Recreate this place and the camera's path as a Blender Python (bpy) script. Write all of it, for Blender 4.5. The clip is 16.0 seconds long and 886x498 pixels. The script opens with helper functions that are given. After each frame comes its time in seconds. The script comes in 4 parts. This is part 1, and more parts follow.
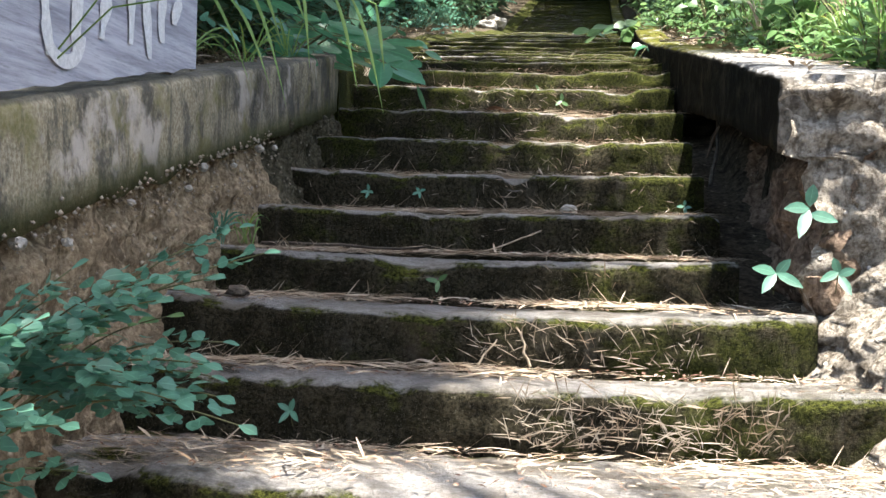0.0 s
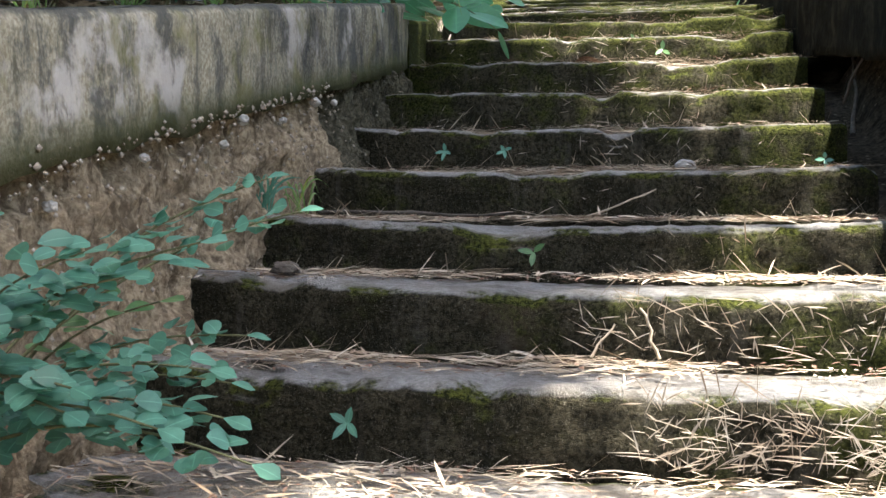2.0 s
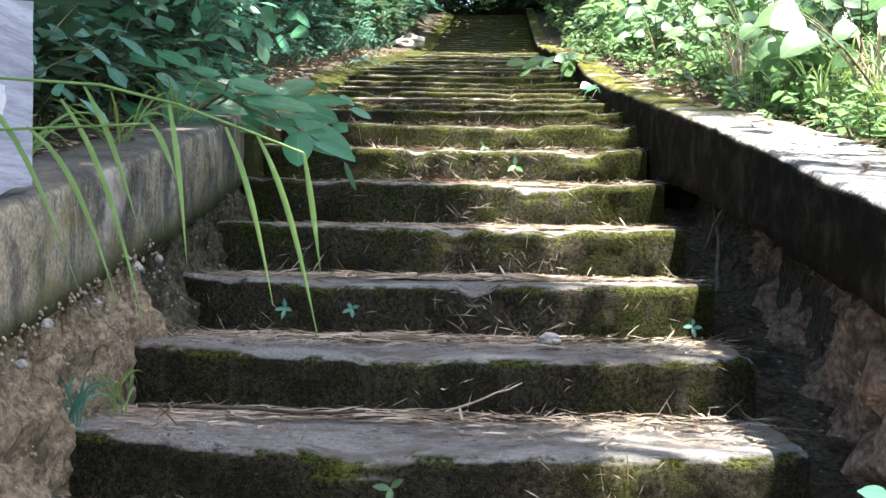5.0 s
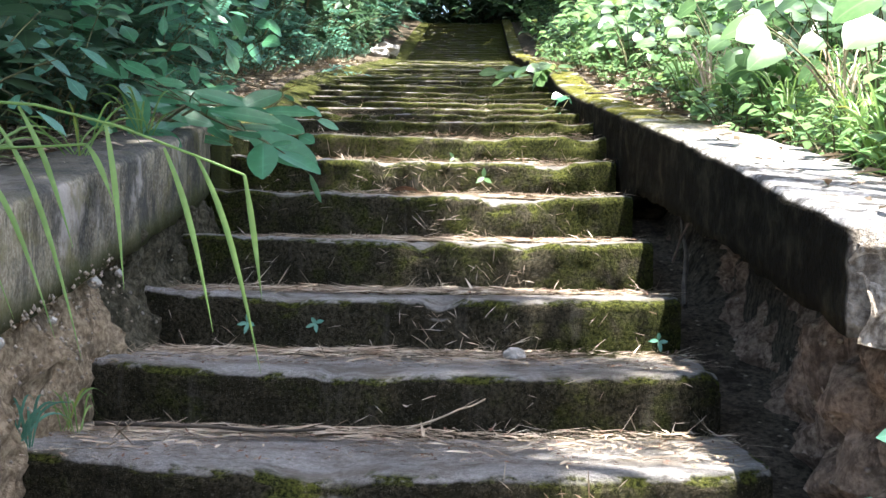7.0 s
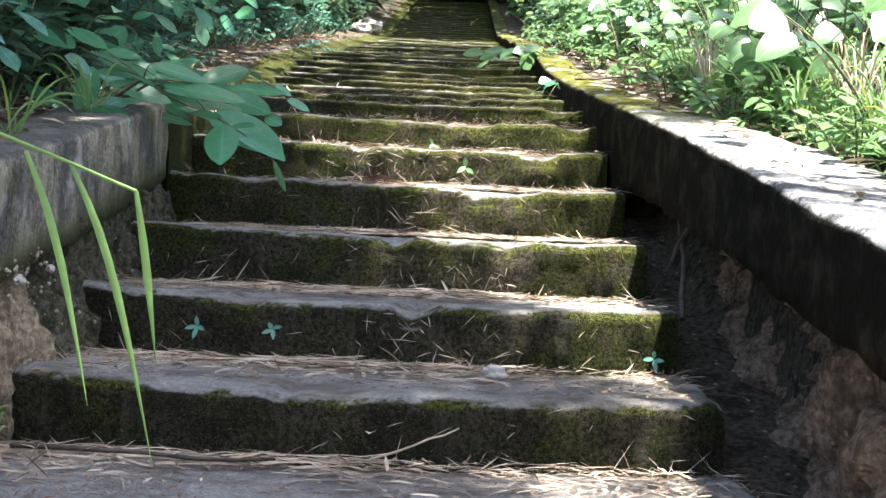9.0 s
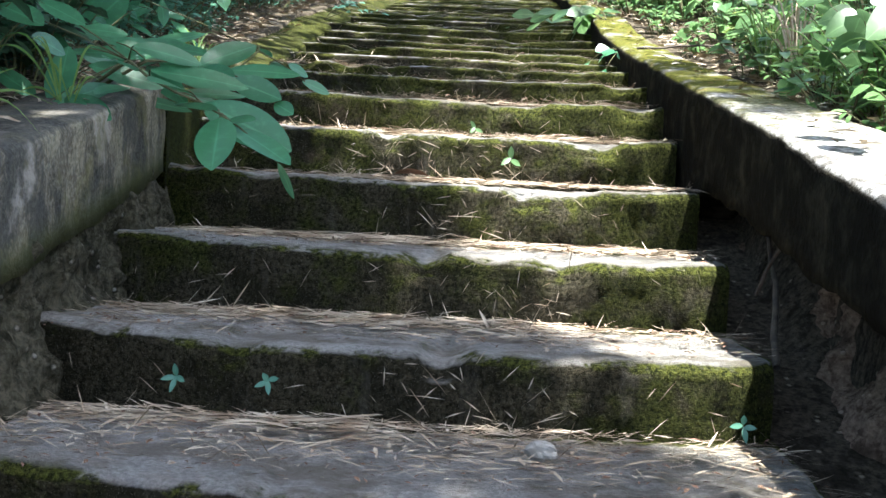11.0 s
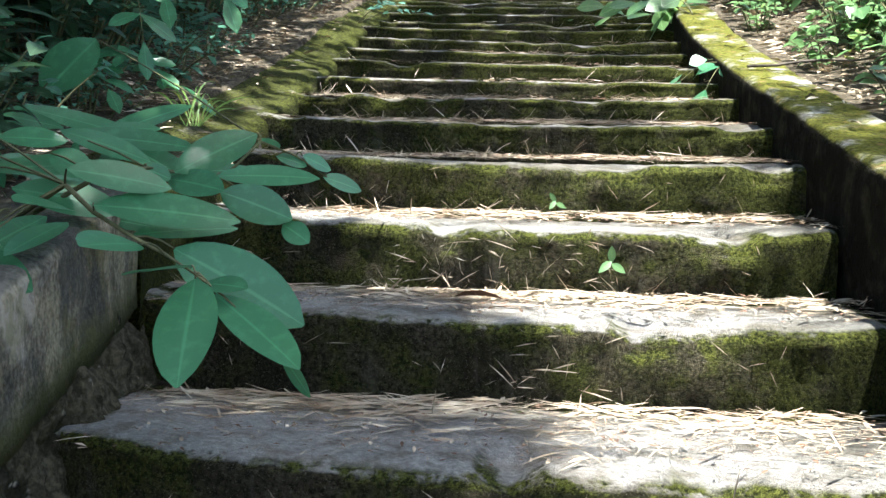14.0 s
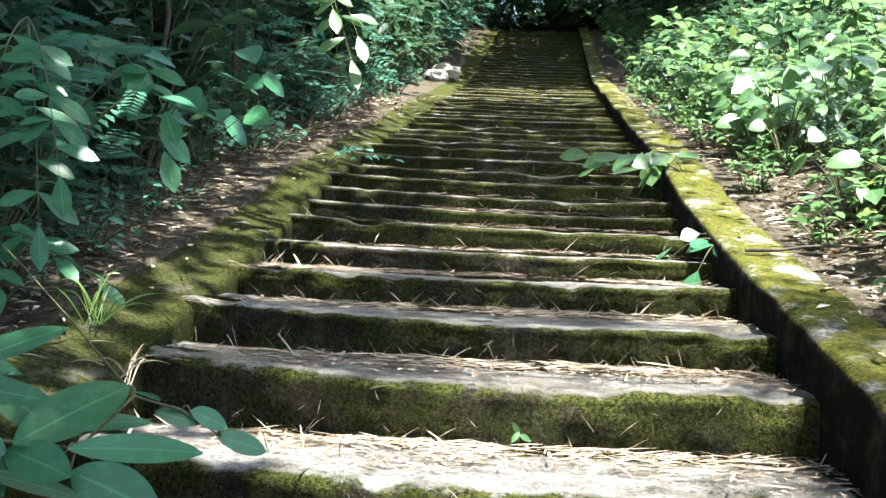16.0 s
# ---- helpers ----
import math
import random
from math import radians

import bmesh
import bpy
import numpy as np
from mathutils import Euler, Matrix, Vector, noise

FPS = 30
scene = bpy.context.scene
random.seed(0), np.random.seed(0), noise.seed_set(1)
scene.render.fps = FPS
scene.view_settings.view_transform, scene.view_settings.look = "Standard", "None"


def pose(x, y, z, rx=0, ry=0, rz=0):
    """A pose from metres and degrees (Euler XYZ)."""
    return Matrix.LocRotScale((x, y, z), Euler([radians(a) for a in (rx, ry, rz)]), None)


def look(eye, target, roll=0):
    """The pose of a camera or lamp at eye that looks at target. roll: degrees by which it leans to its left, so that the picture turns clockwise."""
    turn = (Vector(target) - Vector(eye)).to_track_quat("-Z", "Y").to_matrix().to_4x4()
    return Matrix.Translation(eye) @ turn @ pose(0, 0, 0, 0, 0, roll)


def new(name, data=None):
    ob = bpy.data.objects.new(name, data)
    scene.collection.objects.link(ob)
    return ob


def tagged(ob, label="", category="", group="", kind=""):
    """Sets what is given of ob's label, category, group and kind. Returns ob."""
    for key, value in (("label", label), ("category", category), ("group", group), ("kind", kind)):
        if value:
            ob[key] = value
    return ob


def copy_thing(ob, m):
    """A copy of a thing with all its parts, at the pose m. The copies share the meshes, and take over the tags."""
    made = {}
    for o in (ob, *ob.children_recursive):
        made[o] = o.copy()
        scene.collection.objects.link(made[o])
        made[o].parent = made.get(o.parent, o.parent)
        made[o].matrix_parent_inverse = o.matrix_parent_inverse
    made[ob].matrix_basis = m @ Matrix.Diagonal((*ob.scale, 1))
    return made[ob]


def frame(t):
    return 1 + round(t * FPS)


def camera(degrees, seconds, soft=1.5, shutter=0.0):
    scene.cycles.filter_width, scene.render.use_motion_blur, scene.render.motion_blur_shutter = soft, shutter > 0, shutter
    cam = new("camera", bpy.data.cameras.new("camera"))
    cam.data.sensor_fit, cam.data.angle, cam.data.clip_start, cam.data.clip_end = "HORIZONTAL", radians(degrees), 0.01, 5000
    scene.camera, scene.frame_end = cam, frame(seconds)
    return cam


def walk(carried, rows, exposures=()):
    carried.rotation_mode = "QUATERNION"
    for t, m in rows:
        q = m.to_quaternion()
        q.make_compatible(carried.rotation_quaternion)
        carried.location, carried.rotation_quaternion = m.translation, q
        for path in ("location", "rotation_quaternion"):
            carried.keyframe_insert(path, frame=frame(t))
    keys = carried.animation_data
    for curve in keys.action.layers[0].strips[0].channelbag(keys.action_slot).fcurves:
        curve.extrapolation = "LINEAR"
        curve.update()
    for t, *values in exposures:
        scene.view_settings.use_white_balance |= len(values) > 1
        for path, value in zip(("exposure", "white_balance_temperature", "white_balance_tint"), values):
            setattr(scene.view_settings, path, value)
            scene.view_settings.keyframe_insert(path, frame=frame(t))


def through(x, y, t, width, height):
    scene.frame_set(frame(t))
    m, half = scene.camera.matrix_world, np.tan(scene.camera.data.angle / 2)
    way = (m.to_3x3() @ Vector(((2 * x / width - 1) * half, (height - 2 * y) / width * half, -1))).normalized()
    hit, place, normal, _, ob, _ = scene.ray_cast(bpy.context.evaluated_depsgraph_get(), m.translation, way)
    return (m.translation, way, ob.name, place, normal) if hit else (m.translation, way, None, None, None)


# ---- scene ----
cam = camera(43.0, 16.0)
PATH = [
    (0, (0.447, -1.163, 1.060), (0.195, 0.822, 1.024), 1.3),
    (0.5, (0.397, -0.948, 1.048), (0.144, 1.035, 1.009), 1.6),
    (1, (0.383, -0.759, 1.036), (0.078, 1.216, 0.984), 1.6),
    (1.5, (0.340, -0.589, 1.022), (-0.018, 1.377, 0.954), 1.2),
    (2, (0.298, -0.381, 0.992), (-0.091, 1.579, 0.923), -0),
    (2.5, (0.176, -0.100, 1.105), (-0.165, 1.867, 0.980), 0.9),
    (3, (0.159, 0.069, 1.201), (-0.149, 2.029, 0.945), 1),
    (3.5, (0.168, 0.104, 1.326), (-0.079, 2.075, 1.104), 0.7),
    (4, (0.182, 0.071, 1.431), (-0.002, 2.058, 1.294), 0.5),
    (4.5, (0.177, 0.050, 1.486), (0.050, 2.046, 1.451), 0.7),
    (7, (0.226, 0.088, 1.531), (0.170, 2.088, 1.523), 0.6),
    (7.5, (0.225, 0.156, 1.537), (0.195, 2.155, 1.518), 0.9),
    (8, (0.227, 0.227, 1.551), (0.214, 2.228, 1.518), 1.2),
    (8.5, (0.229, 0.344, 1.575), (0.219, 2.343, 1.532), 1.7),
    (9, (0.226, 0.515, 1.604), (0.209, 2.514, 1.560), 2.3),
    (11.5, (0.247, 1.508, 1.906), (0.115, 3.495, 1.723), 2),
    (12, (0.156, 1.772, 2.021), (-0.018, 3.752, 1.797), 1.2),
    (12.5, (0.092, 1.969, 2.097), (-0.126, 3.946, 1.895), 0.9),
    (13, (0.072, 2.078, 2.146), (-0.117, 4.062, 1.968), 0.4),
    (13.5, (0.072, 2.285, 2.207), (-0.103, 4.267, 2.013), 0.3),
    (14, (0.068, 2.552, 2.294), (-0.114, 4.532, 2.080), 0.8),
    (14.5, (0.071, 2.822, 2.367), (-0.098, 4.805, 2.173), 1),
    (15, (0.066, 2.990, 2.467), (-0.056, 4.981, 2.319), 1.5),
    (15.5, (0.081, 3.115, 2.580), (-0.034, 5.110, 2.511), 2.2),
    (16, (0.134, 3.246, 2.629), (-0.035, 5.238, 2.599), 2.3),
]
walk(cam, [(t, look(eye, target, roll)) for t, eye, target, roll in PATH], [(0, 2.48, 6450, 9), (1.5, 2.58, 6450, 9), (2.5, 3.05, 6400, 8), (4.5, 3.02, 6300, 10), (9, 3.0, 6150, 11), (11.5, 2.8, 6000, 5), (16, 2.7, 6100, 4)])

# ---- light ----
SUN = Vector((0.24, -0.12, 0.97)).normalized()
world = bpy.data.worlds.new("world")
scene.world = world
world.use_nodes = True
wn = world.node_tree.nodes
sky = wn.new("ShaderNodeTexSky")
sky.sky_type = "NISHITA"
sky.sun_disc = False
sky.sun_elevation = math.asin(SUN.z)
sky.sun_rotation = math.atan2(SUN.x, SUN.y)
sky.dust_density, sky.ozone_density = 2.5, 0.8
world.node_tree.links.new(sky.outputs[0], wn["Background"].inputs[0])
wn["Background"].inputs[1].default_value = 0.093
sun_data = bpy.data.lights.new("sun", "SUN")
sun_data.energy, sun_data.angle, sun_data.color = 5.0, radians(0.6), (1.0, 0.965, 0.91)
sun = new("sun", sun_data)
sun.matrix_world = look(SUN * 30, (0, 0, 0))


# ---- node helpers ----
class Mat:
    def __init__(self, name, rough=0.85, spec=0.3):
        self.m = bpy.data.materials.new(name)
        self.m.use_nodes = True
        self.nt = self.m.node_tree
        self.bsdf = self.nt.nodes["Principled BSDF"]
        self.bsdf.inputs["Roughness"].default_value = rough
        self.bsdf.inputs["Specular IOR Level"].default_value = spec
        self.geo = self.nt.nodes.new("ShaderNodeNewGeometry")

    def node(self, kind):
        return self.nt.nodes.new(kind)

    def link(self, a, b):
        self.nt.links.new(a, b)

    def put(self, socket, value):
        if isinstance(value, bpy.types.NodeSocket):
            self.link(value, socket)
        else:
            socket.default_value = value

    def pos(self, sx=1.0, sy=1.0, sz=1.0):
        n = self.node("ShaderNodeMapping")
        n.inputs["Scale"].default_value = (sx, sy, sz)
        self.link(self.geo.outputs["Position"], n.inputs[0])
        return n.outputs[0]

    def noise(self, scale, detail=6, vec=None, rough=0.6):
        n = self.node("ShaderNodeTexNoise")
        n.inputs["Scale"].default_value = scale
        n.inputs["Detail"].default_value = detail
        n.inputs["Roughness"].default_value = rough
        self.link(vec if vec is not None else self.geo.outputs["Position"], n.inputs["Vector"])
        return n.outputs["Fac"]

    def voronoi(self, scale):
        n = self.node("ShaderNodeTexVoronoi")
        n.inputs["Scale"].default_value = scale
        self.link(self.geo.outputs["Position"], n.inputs["Vector"])
        return n

    def step(self, fac, lo, hi, a=0.0, b=1.0):
        n = self.node("ShaderNodeMapRange")
        n.interpolation_type = "SMOOTHSTEP"
        self.put(n.inputs["Value"], fac)
        for key, v in (("From Min", lo), ("From Max", hi), ("To Min", a), ("To Max", b)):
            n.inputs[key].default_value = v
        return n.outputs[0]

    def mix(self, fac, a, b):
        n = self.node("ShaderNodeMix")
        n.data_type = "RGBA"
        self.put(n.inputs["Factor"], fac)
        for key, v in (("A", a), ("B", b)):
            s = [i for i in n.inputs if i.name == key and i.type == "RGBA"][0]
            self.put(s, (*v, 1) if isinstance(v, tuple) else v)
        return [o for o in n.outputs if o.type == "RGBA"][0]

    def math(self, op, a, b=0.0, clamp=False):
        n = self.node("ShaderNodeMath")
        n.operation, n.use_clamp = op, clamp
        self.put(n.inputs[0], a)
        self.put(n.inputs[1], b)
        return n.outputs[0]

    def axis(self, which, vec=None):
        n = self.node("ShaderNodeSeparateXYZ")
        self.link(vec if vec is not None else self.geo.outputs["Position"], n.inputs[0])
        return n.outputs[which]

    def bump(self, height, strength=0.5, dist=0.02):
        n = self.node("ShaderNodeBump")
        n.inputs["Strength"].default_value = strength
        n.inputs["Distance"].default_value = dist
        self.link(height, n.inputs["Height"])
        self.link(n.outputs[0], self.bsdf.inputs["Normal"])

    def done(self, colour):
        self.put(self.bsdf.inputs["Base Color"], (*colour, 1) if isinstance(colour, tuple) else colour)
        return self.m


def concrete_old(name, pale, moss_low, moss_high, flat=0.3):
    """Weathered concrete: grey upper faces, upright faces black from algae and painted-in shade, moss that grows with
    the height up the slope.
    """
    a = Mat(name, 0.95, 0.06)
    big = a.noise(1.6, 4)
    mid = a.noise(9, 8, rough=0.7)
    fine = a.noise(70, 6, rough=0.75)
    speck = a.noise(170, 3, rough=0.8)
    streak = a.noise(14, 5, a.pos(1, 1, 0.12))
    grain = a.mix(a.step(fine, 0.34, 0.66), tuple(c * 0.62 for c in pale), pale)
    grain = a.mix(a.step(speck, 0.58, 0.70, 0, 0.6), grain, (0.13, 0.11, 0.085))
    grain = a.mix(a.step(a.noise(3.4, 6, a.pos(0.7, 1.4, 1), 0.7), 0.46, 0.64, 0, 0.75), grain, (0.19, 0.16, 0.125))
    grain = a.mix(a.step(mid, 0.45, 0.7, 0, 0.65), grain, (0.17, 0.14, 0.11))
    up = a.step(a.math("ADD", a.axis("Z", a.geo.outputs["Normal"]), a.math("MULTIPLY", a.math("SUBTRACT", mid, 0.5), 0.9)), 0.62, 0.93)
    # upright faces: algae, with shade put into the colour by facing
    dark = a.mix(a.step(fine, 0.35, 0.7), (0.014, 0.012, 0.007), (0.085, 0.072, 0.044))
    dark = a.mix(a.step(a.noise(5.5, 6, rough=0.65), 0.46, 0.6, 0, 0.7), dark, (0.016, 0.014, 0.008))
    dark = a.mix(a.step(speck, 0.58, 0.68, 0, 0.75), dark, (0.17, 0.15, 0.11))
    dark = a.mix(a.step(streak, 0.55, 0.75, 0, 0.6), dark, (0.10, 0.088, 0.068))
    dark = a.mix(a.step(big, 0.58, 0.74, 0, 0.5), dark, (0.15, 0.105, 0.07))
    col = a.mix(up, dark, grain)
    nz = a.axis("Z", a.geo.outputs["Normal"])
    nosing = a.math("MULTIPLY", a.step(nz, 0.3, 0.6), a.step(nz, 0.95, 0.995, 1, 0))
    where = a.math("ADD", a.step(a.axis("Y"), 2.0, 9.0, moss_low, moss_high), a.math("ADD", a.math("MULTIPLY", a.math("MULTIPLY", nosing, a.step(a.noise(6.5, 6, rough=0.7), 0.44, 0.6)), 0.13), a.step(a.axis("X"), 0.1, 0.9, 0, 0.07)))
    patch = a.noise(3.6, 5, rough=0.65)
    clump = a.math("ADD", a.math("MULTIPLY", mid, 0.45), a.math("ADD", a.math("MULTIPLY", big, 0.3), a.math("MULTIPLY", patch, 0.42)))
    amount = a.step(a.math("ADD", clump, where), 0.63, 0.76)
    edge = a.step(a.axis("Z", a.geo.outputs["Normal"]), 0.90, 0.985, 1.0, flat)
    amount = a.math("MULTIPLY", amount, edge)
    moss = a.mix(a.step(fine, 0.36, 0.64), (0.011, 0.013, 0.004), (0.056, 0.060, 0.014))
    moss = a.mix(a.step(speck, 0.56, 0.66, 0, 0.55), moss, (0.17, 0.175, 0.05))
    moss = a.mix(a.math("MULTIPLY", nosing, a.step(fine, 0.42, 0.62, 0, 0.5)), moss, (0.13, 0.135, 0.025))
    col = a.mix(amount, col, moss)
    a.bump(a.math("ADD", a.math("ADD", a.math("MULTIPLY", fine, 0.7), mid), a.math("MULTIPLY", speck, 0.3)), 1.0, 0.045)
    return a.done(col)


def wall_concrete():
    a = Mat("plastered wall", 0.94, 0.08)
    big = a.noise(3.0, 6, a.pos(1, 1, 1.1))
    mid = a.noise(10, 7, a.pos(1, 1, 0.45), 0.7)
    fine = a.noise(80, 5)
    streak = a.noise(7, 7, a.pos(1, 1.6, 0.22), 0.75)
    col = a.mix(a.step(fine, 0.35, 0.65), (0.21, 0.175, 0.115), (0.36, 0.31, 0.22))
    col = a.mix(a.step(streak, 0.5, 0.64, 0, 0.75), col, (0.075, 0.068, 0.055))
    col = a.mix(a.step(a.noise(2.6, 7, a.pos(1, 1.2, 0.8), 0.75), 0.46, 0.58, 0, 0.85), col, (0.06, 0.058, 0.052))
    col = a.mix(a.step(big, 0.555, 0.65, 0, 0.85), col, (0.44, 0.385, 0.33))
    col = a.mix(a.step(mid, 0.54, 0.66, 0, 0.75), col, (0.07, 0.063, 0.042))
    col = a.mix(a.step(a.noise(5, 5), 0.54, 0.66, 0, 0.6), col, (0.15, 0.135, 0.04))
    up = a.step(a.axis("Z", a.geo.outputs["Normal"]), 0.5, 0.85)
    col = a.mix(a.math("MULTIPLY", up, 0.7), col, (0.075, 0.07, 0.058))
    past = a.math("MULTIPLY", a.step(a.axis("Y"), 2.3, 3.7), a.step(a.noise(4.2, 7, a.pos(1, 1, 0.7), 0.7), 0.36, 0.56, 1, 0.35))
    col = a.mix(a.math("MULTIPLY", past, 0.84), col, a.mix(a.step(fine, 0.35, 0.7), (0.018, 0.017, 0.014), (0.072, 0.068, 0.062)))
    low = a.math("SUBTRACT", a.axis("Z"), a.math("MULTIPLY", a.axis("Y"), 0.179))
    col = a.mix(a.math("MULTIPLY", a.step(a.math("ADD", low, a.math("MULTIPLY", mid, 0.1)), 0.83, 0.94, 1, 0), 0.85), col, (0.05, 0.052, 0.018))
    a.bump(a.math("ADD", a.math("MULTIPLY", fine, 0.4), mid), 0.7, 0.02)
    return a.done(col)


def dark_wall():
    a = Mat("wall black with algae and shade", 0.95, 0.04)
    mid = a.noise(8, 8, rough=0.7)
    fine = a.noise(60, 5)
    # face darkened past its algae for shade; top and front end paled for sun
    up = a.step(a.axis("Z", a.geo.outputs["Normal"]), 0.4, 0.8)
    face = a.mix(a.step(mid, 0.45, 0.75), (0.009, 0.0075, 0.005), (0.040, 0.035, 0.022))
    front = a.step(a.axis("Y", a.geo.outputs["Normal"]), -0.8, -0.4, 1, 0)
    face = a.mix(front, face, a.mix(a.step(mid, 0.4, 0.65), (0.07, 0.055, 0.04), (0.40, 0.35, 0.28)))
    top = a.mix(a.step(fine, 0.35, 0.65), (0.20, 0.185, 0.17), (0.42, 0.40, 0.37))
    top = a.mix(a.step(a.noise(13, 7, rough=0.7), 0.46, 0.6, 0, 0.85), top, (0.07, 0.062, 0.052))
    mossy = a.math("MULTIPLY", a.step(a.axis("Y"), 4.2, 6.2), a.step(a.noise(5, 7), 0.3, 0.5))
    moss = a.mix(a.step(fine, 0.3, 0.7), (0.035, 0.038, 0.008), (0.11, 0.105, 0.02))
    moss = a.mix(a.step(a.noise(16, 4), 0.58, 0.7, 0, 0.7), moss, (0.16, 0.10, 0.045))
    top = a.mix(mossy, top, moss)
    a.bump(a.math("ADD", a.math("MULTIPLY", fine, 0.5), mid), 0.9, 0.03)
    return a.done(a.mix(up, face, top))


def earth(name, lo, hi, pebble):
    a = Mat(name, 0.97, 0.05)
    fine = a.noise(45, 8, rough=0.7)
    mid = a.noise(7, 6)
    col = a.mix(a.step(fine, 0.3, 0.7), lo, hi)
    col = a.mix(a.step(mid, 0.5, 0.7, 0, 0.7), col, tuple(c * 0.4 for c in lo))
    col = a.mix(a.step(a.noise(20, 7, a.pos(1, 1, 0.28), 0.7), 0.5, 0.62, 0, 0.7), col, tuple(c * 0.5 for c in lo))
    v = a.voronoi(26)
    dots = a.math("MULTIPLY", a.step(v.outputs["Distance"], 0.12, 0.3, 1, 0), a.step(a.axis("X", v.outputs["Color"]), 0.72, 0.78))
    col = a.mix(dots, col, pebble)
    a.bump(a.math("ADD", a.math("MULTIPLY", fine, 0.6), a.math("ADD", mid, a.math("MULTIPLY", dots, 0.5))), 1.0, 0.04)
    return a.done(col)


def leaf_mat(name, c1, c2, yellow=0.08, gloss=0.45, through=0.3):
    a = Mat(name, gloss, 0.4)
    rnd = a.geo.outputs["Random Per Island"]
    info = a.node("ShaderNodeObjectInfo")
    col = a.mix(rnd, c1, c2)
    col = a.mix(a.step(rnd, 1.0 - yellow, 1.0 - yellow + 0.02), col, (0.28, 0.27, 0.03))
    col = a.mix(a.math("MULTIPLY", info.outputs["Random"], 0.45), col, tuple(c * 0.45 for c in c1))
    col = a.mix(a.step(a.noise(30, 4), 0.45, 0.75, 0, 0.35), col, tuple(min(1, c * 1.7) for c in c2))
    rib = a.node("ShaderNodeAttribute")
    rib.attribute_name = "rib"
    col = a.mix(a.step(rib.outputs["Fac"], 0.90, 0.99, 0, 0.35), col, tuple(min(1, c * 2.3) for c in c2))
    a.done(col)
    t = a.node("ShaderNodeBsdfTranslucent")
    a.link(a.mix(0.5, col, tuple(min(1, c * 2.2) for c in c2)), t.inputs[0])
    mix = a.node("ShaderNodeMixShader")
    mix.inputs[0].default_value = through
    out = a.nt.nodes["Material Output"]
    a.link(a.bsdf.outputs[0], mix.inputs[1])
    a.link(t.outputs[0], mix.inputs[2])
    a.link(mix.outputs[0], out.inputs[0])
    a.m.cycles.use_transparent_shadow = False
    return a.m


def plain(name, lo, hi, scale=20, rough=0.85, bump=0.5):
    a = Mat(name, rough, 0.25)
    n = a.noise(scale, 7, rough=0.7)
    col = a.mix(a.step(n, 0.3, 0.7), lo, hi)
    col = a.mix(a.math("MULTIPLY", a.geo.outputs["Random Per Island"], 0.5), col, tuple(c * 0.6 for c in lo))
    a.bump(n, bump, 0.02)
    return a.done(col)


def board_mat():
    a = Mat("grey weathered timber", 0.85, 0.25)
    g = a.noise(16, 8, a.pos(1, 0.06, 1), 0.75)
    f = a.noise(120, 4, a.pos(1, 0.1, 1))
    col = a.mix(a.step(g, 0.35, 0.65), (0.20, 0.20, 0.235), (0.43, 0.43, 0.48))
    col = a.mix(a.step(f, 0.55, 0.75, 0, 0.5), col, (0.12, 0.11, 0.12))
    a.bump(g, 0.5, 0.01)
    return a.done(col)


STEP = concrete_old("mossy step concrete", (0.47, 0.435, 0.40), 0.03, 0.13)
KERB = concrete_old("mossy kerb concrete", (0.26, 0.24, 0.19), 0.19, 0.2, 0.95)
WALL = wall_concrete()
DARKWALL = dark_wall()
EARTH = earth("pebbly earth", (0.15, 0.105, 0.064), (0.45, 0.345, 0.225), (0.56, 0.46, 0.33))
REDEARTH = earth("red-brown earth", (0.12, 0.08, 0.055), (0.36, 0.26, 0.185), (0.40, 0.31, 0.23))
RUBBLE = earth("mossy shade-dark rubble", (0.03, 0.028, 0.016), (0.13, 0.11, 0.075), (0.26, 0.23, 0.18))
PALEEARTH = earth("pale stony bank", (0.11, 0.085, 0.06), (0.50, 0.44, 0.36), (0.6, 0.54, 0.46))
FLOOR = earth("forest floor litter", (0.04, 0.032, 0.022), (0.15, 0.12, 0.085), (0.30, 0.25, 0.18))
# DEEP is darkened for forest shade, BRIGHT lightened for sun, in their base colours
DEEP = leaf_mat("shade-dark green leaves", (0.016, 0.04, 0.02), (0.045, 0.09, 0.042), 0.02, 0.42)
BLUE = leaf_mat("blue-green leaves", (0.05, 0.14, 0.09), (0.10, 0.23, 0.155), 0.01, 0.42)
BROAD = leaf_mat("glossy broad leaves", (0.032, 0.11, 0.042), (0.065, 0.19, 0.088), 0.0, 0.3, 0.3)
BRIGHT = leaf_mat("sun-bright green leaves", (0.06, 0.13, 0.045), (0.13, 0.22, 0.085), 0.08, 0.33, 0.4)
GRASSM = leaf_mat("grass blades", (0.09, 0.17, 0.03), (0.2, 0.3, 0.09), 0.06, 0.4, 0.4)
STRAWM = plain("dry straw", (0.22, 0.145, 0.085), (0.60, 0.51, 0.385), 6, 0.75, 0.1)
BARK = plain("bark", (0.035, 0.027, 0.02), (0.12, 0.095, 0.07), 18)
STEMM = plain("green-brown stems", (0.06, 0.06, 0.025), (0.16, 0.15, 0.07), 15)
STONEM = plain("pale stone", (0.28, 0.25, 0.21), (0.5, 0.46, 0.4), 25)
GRITM = plain("brown grit", (0.20, 0.155, 0.11), (0.42, 0.35, 0.27), 25)
BROWNLEAF = plain("dead brown leaf", (0.10, 0.05, 0.03), (0.24, 0.14, 0.09), 30)
BOARD = board_mat()
PAINT = plain("chipped white paint", (0.55, 0.55, 0.56), (0.8, 0.8, 0.8), 60)


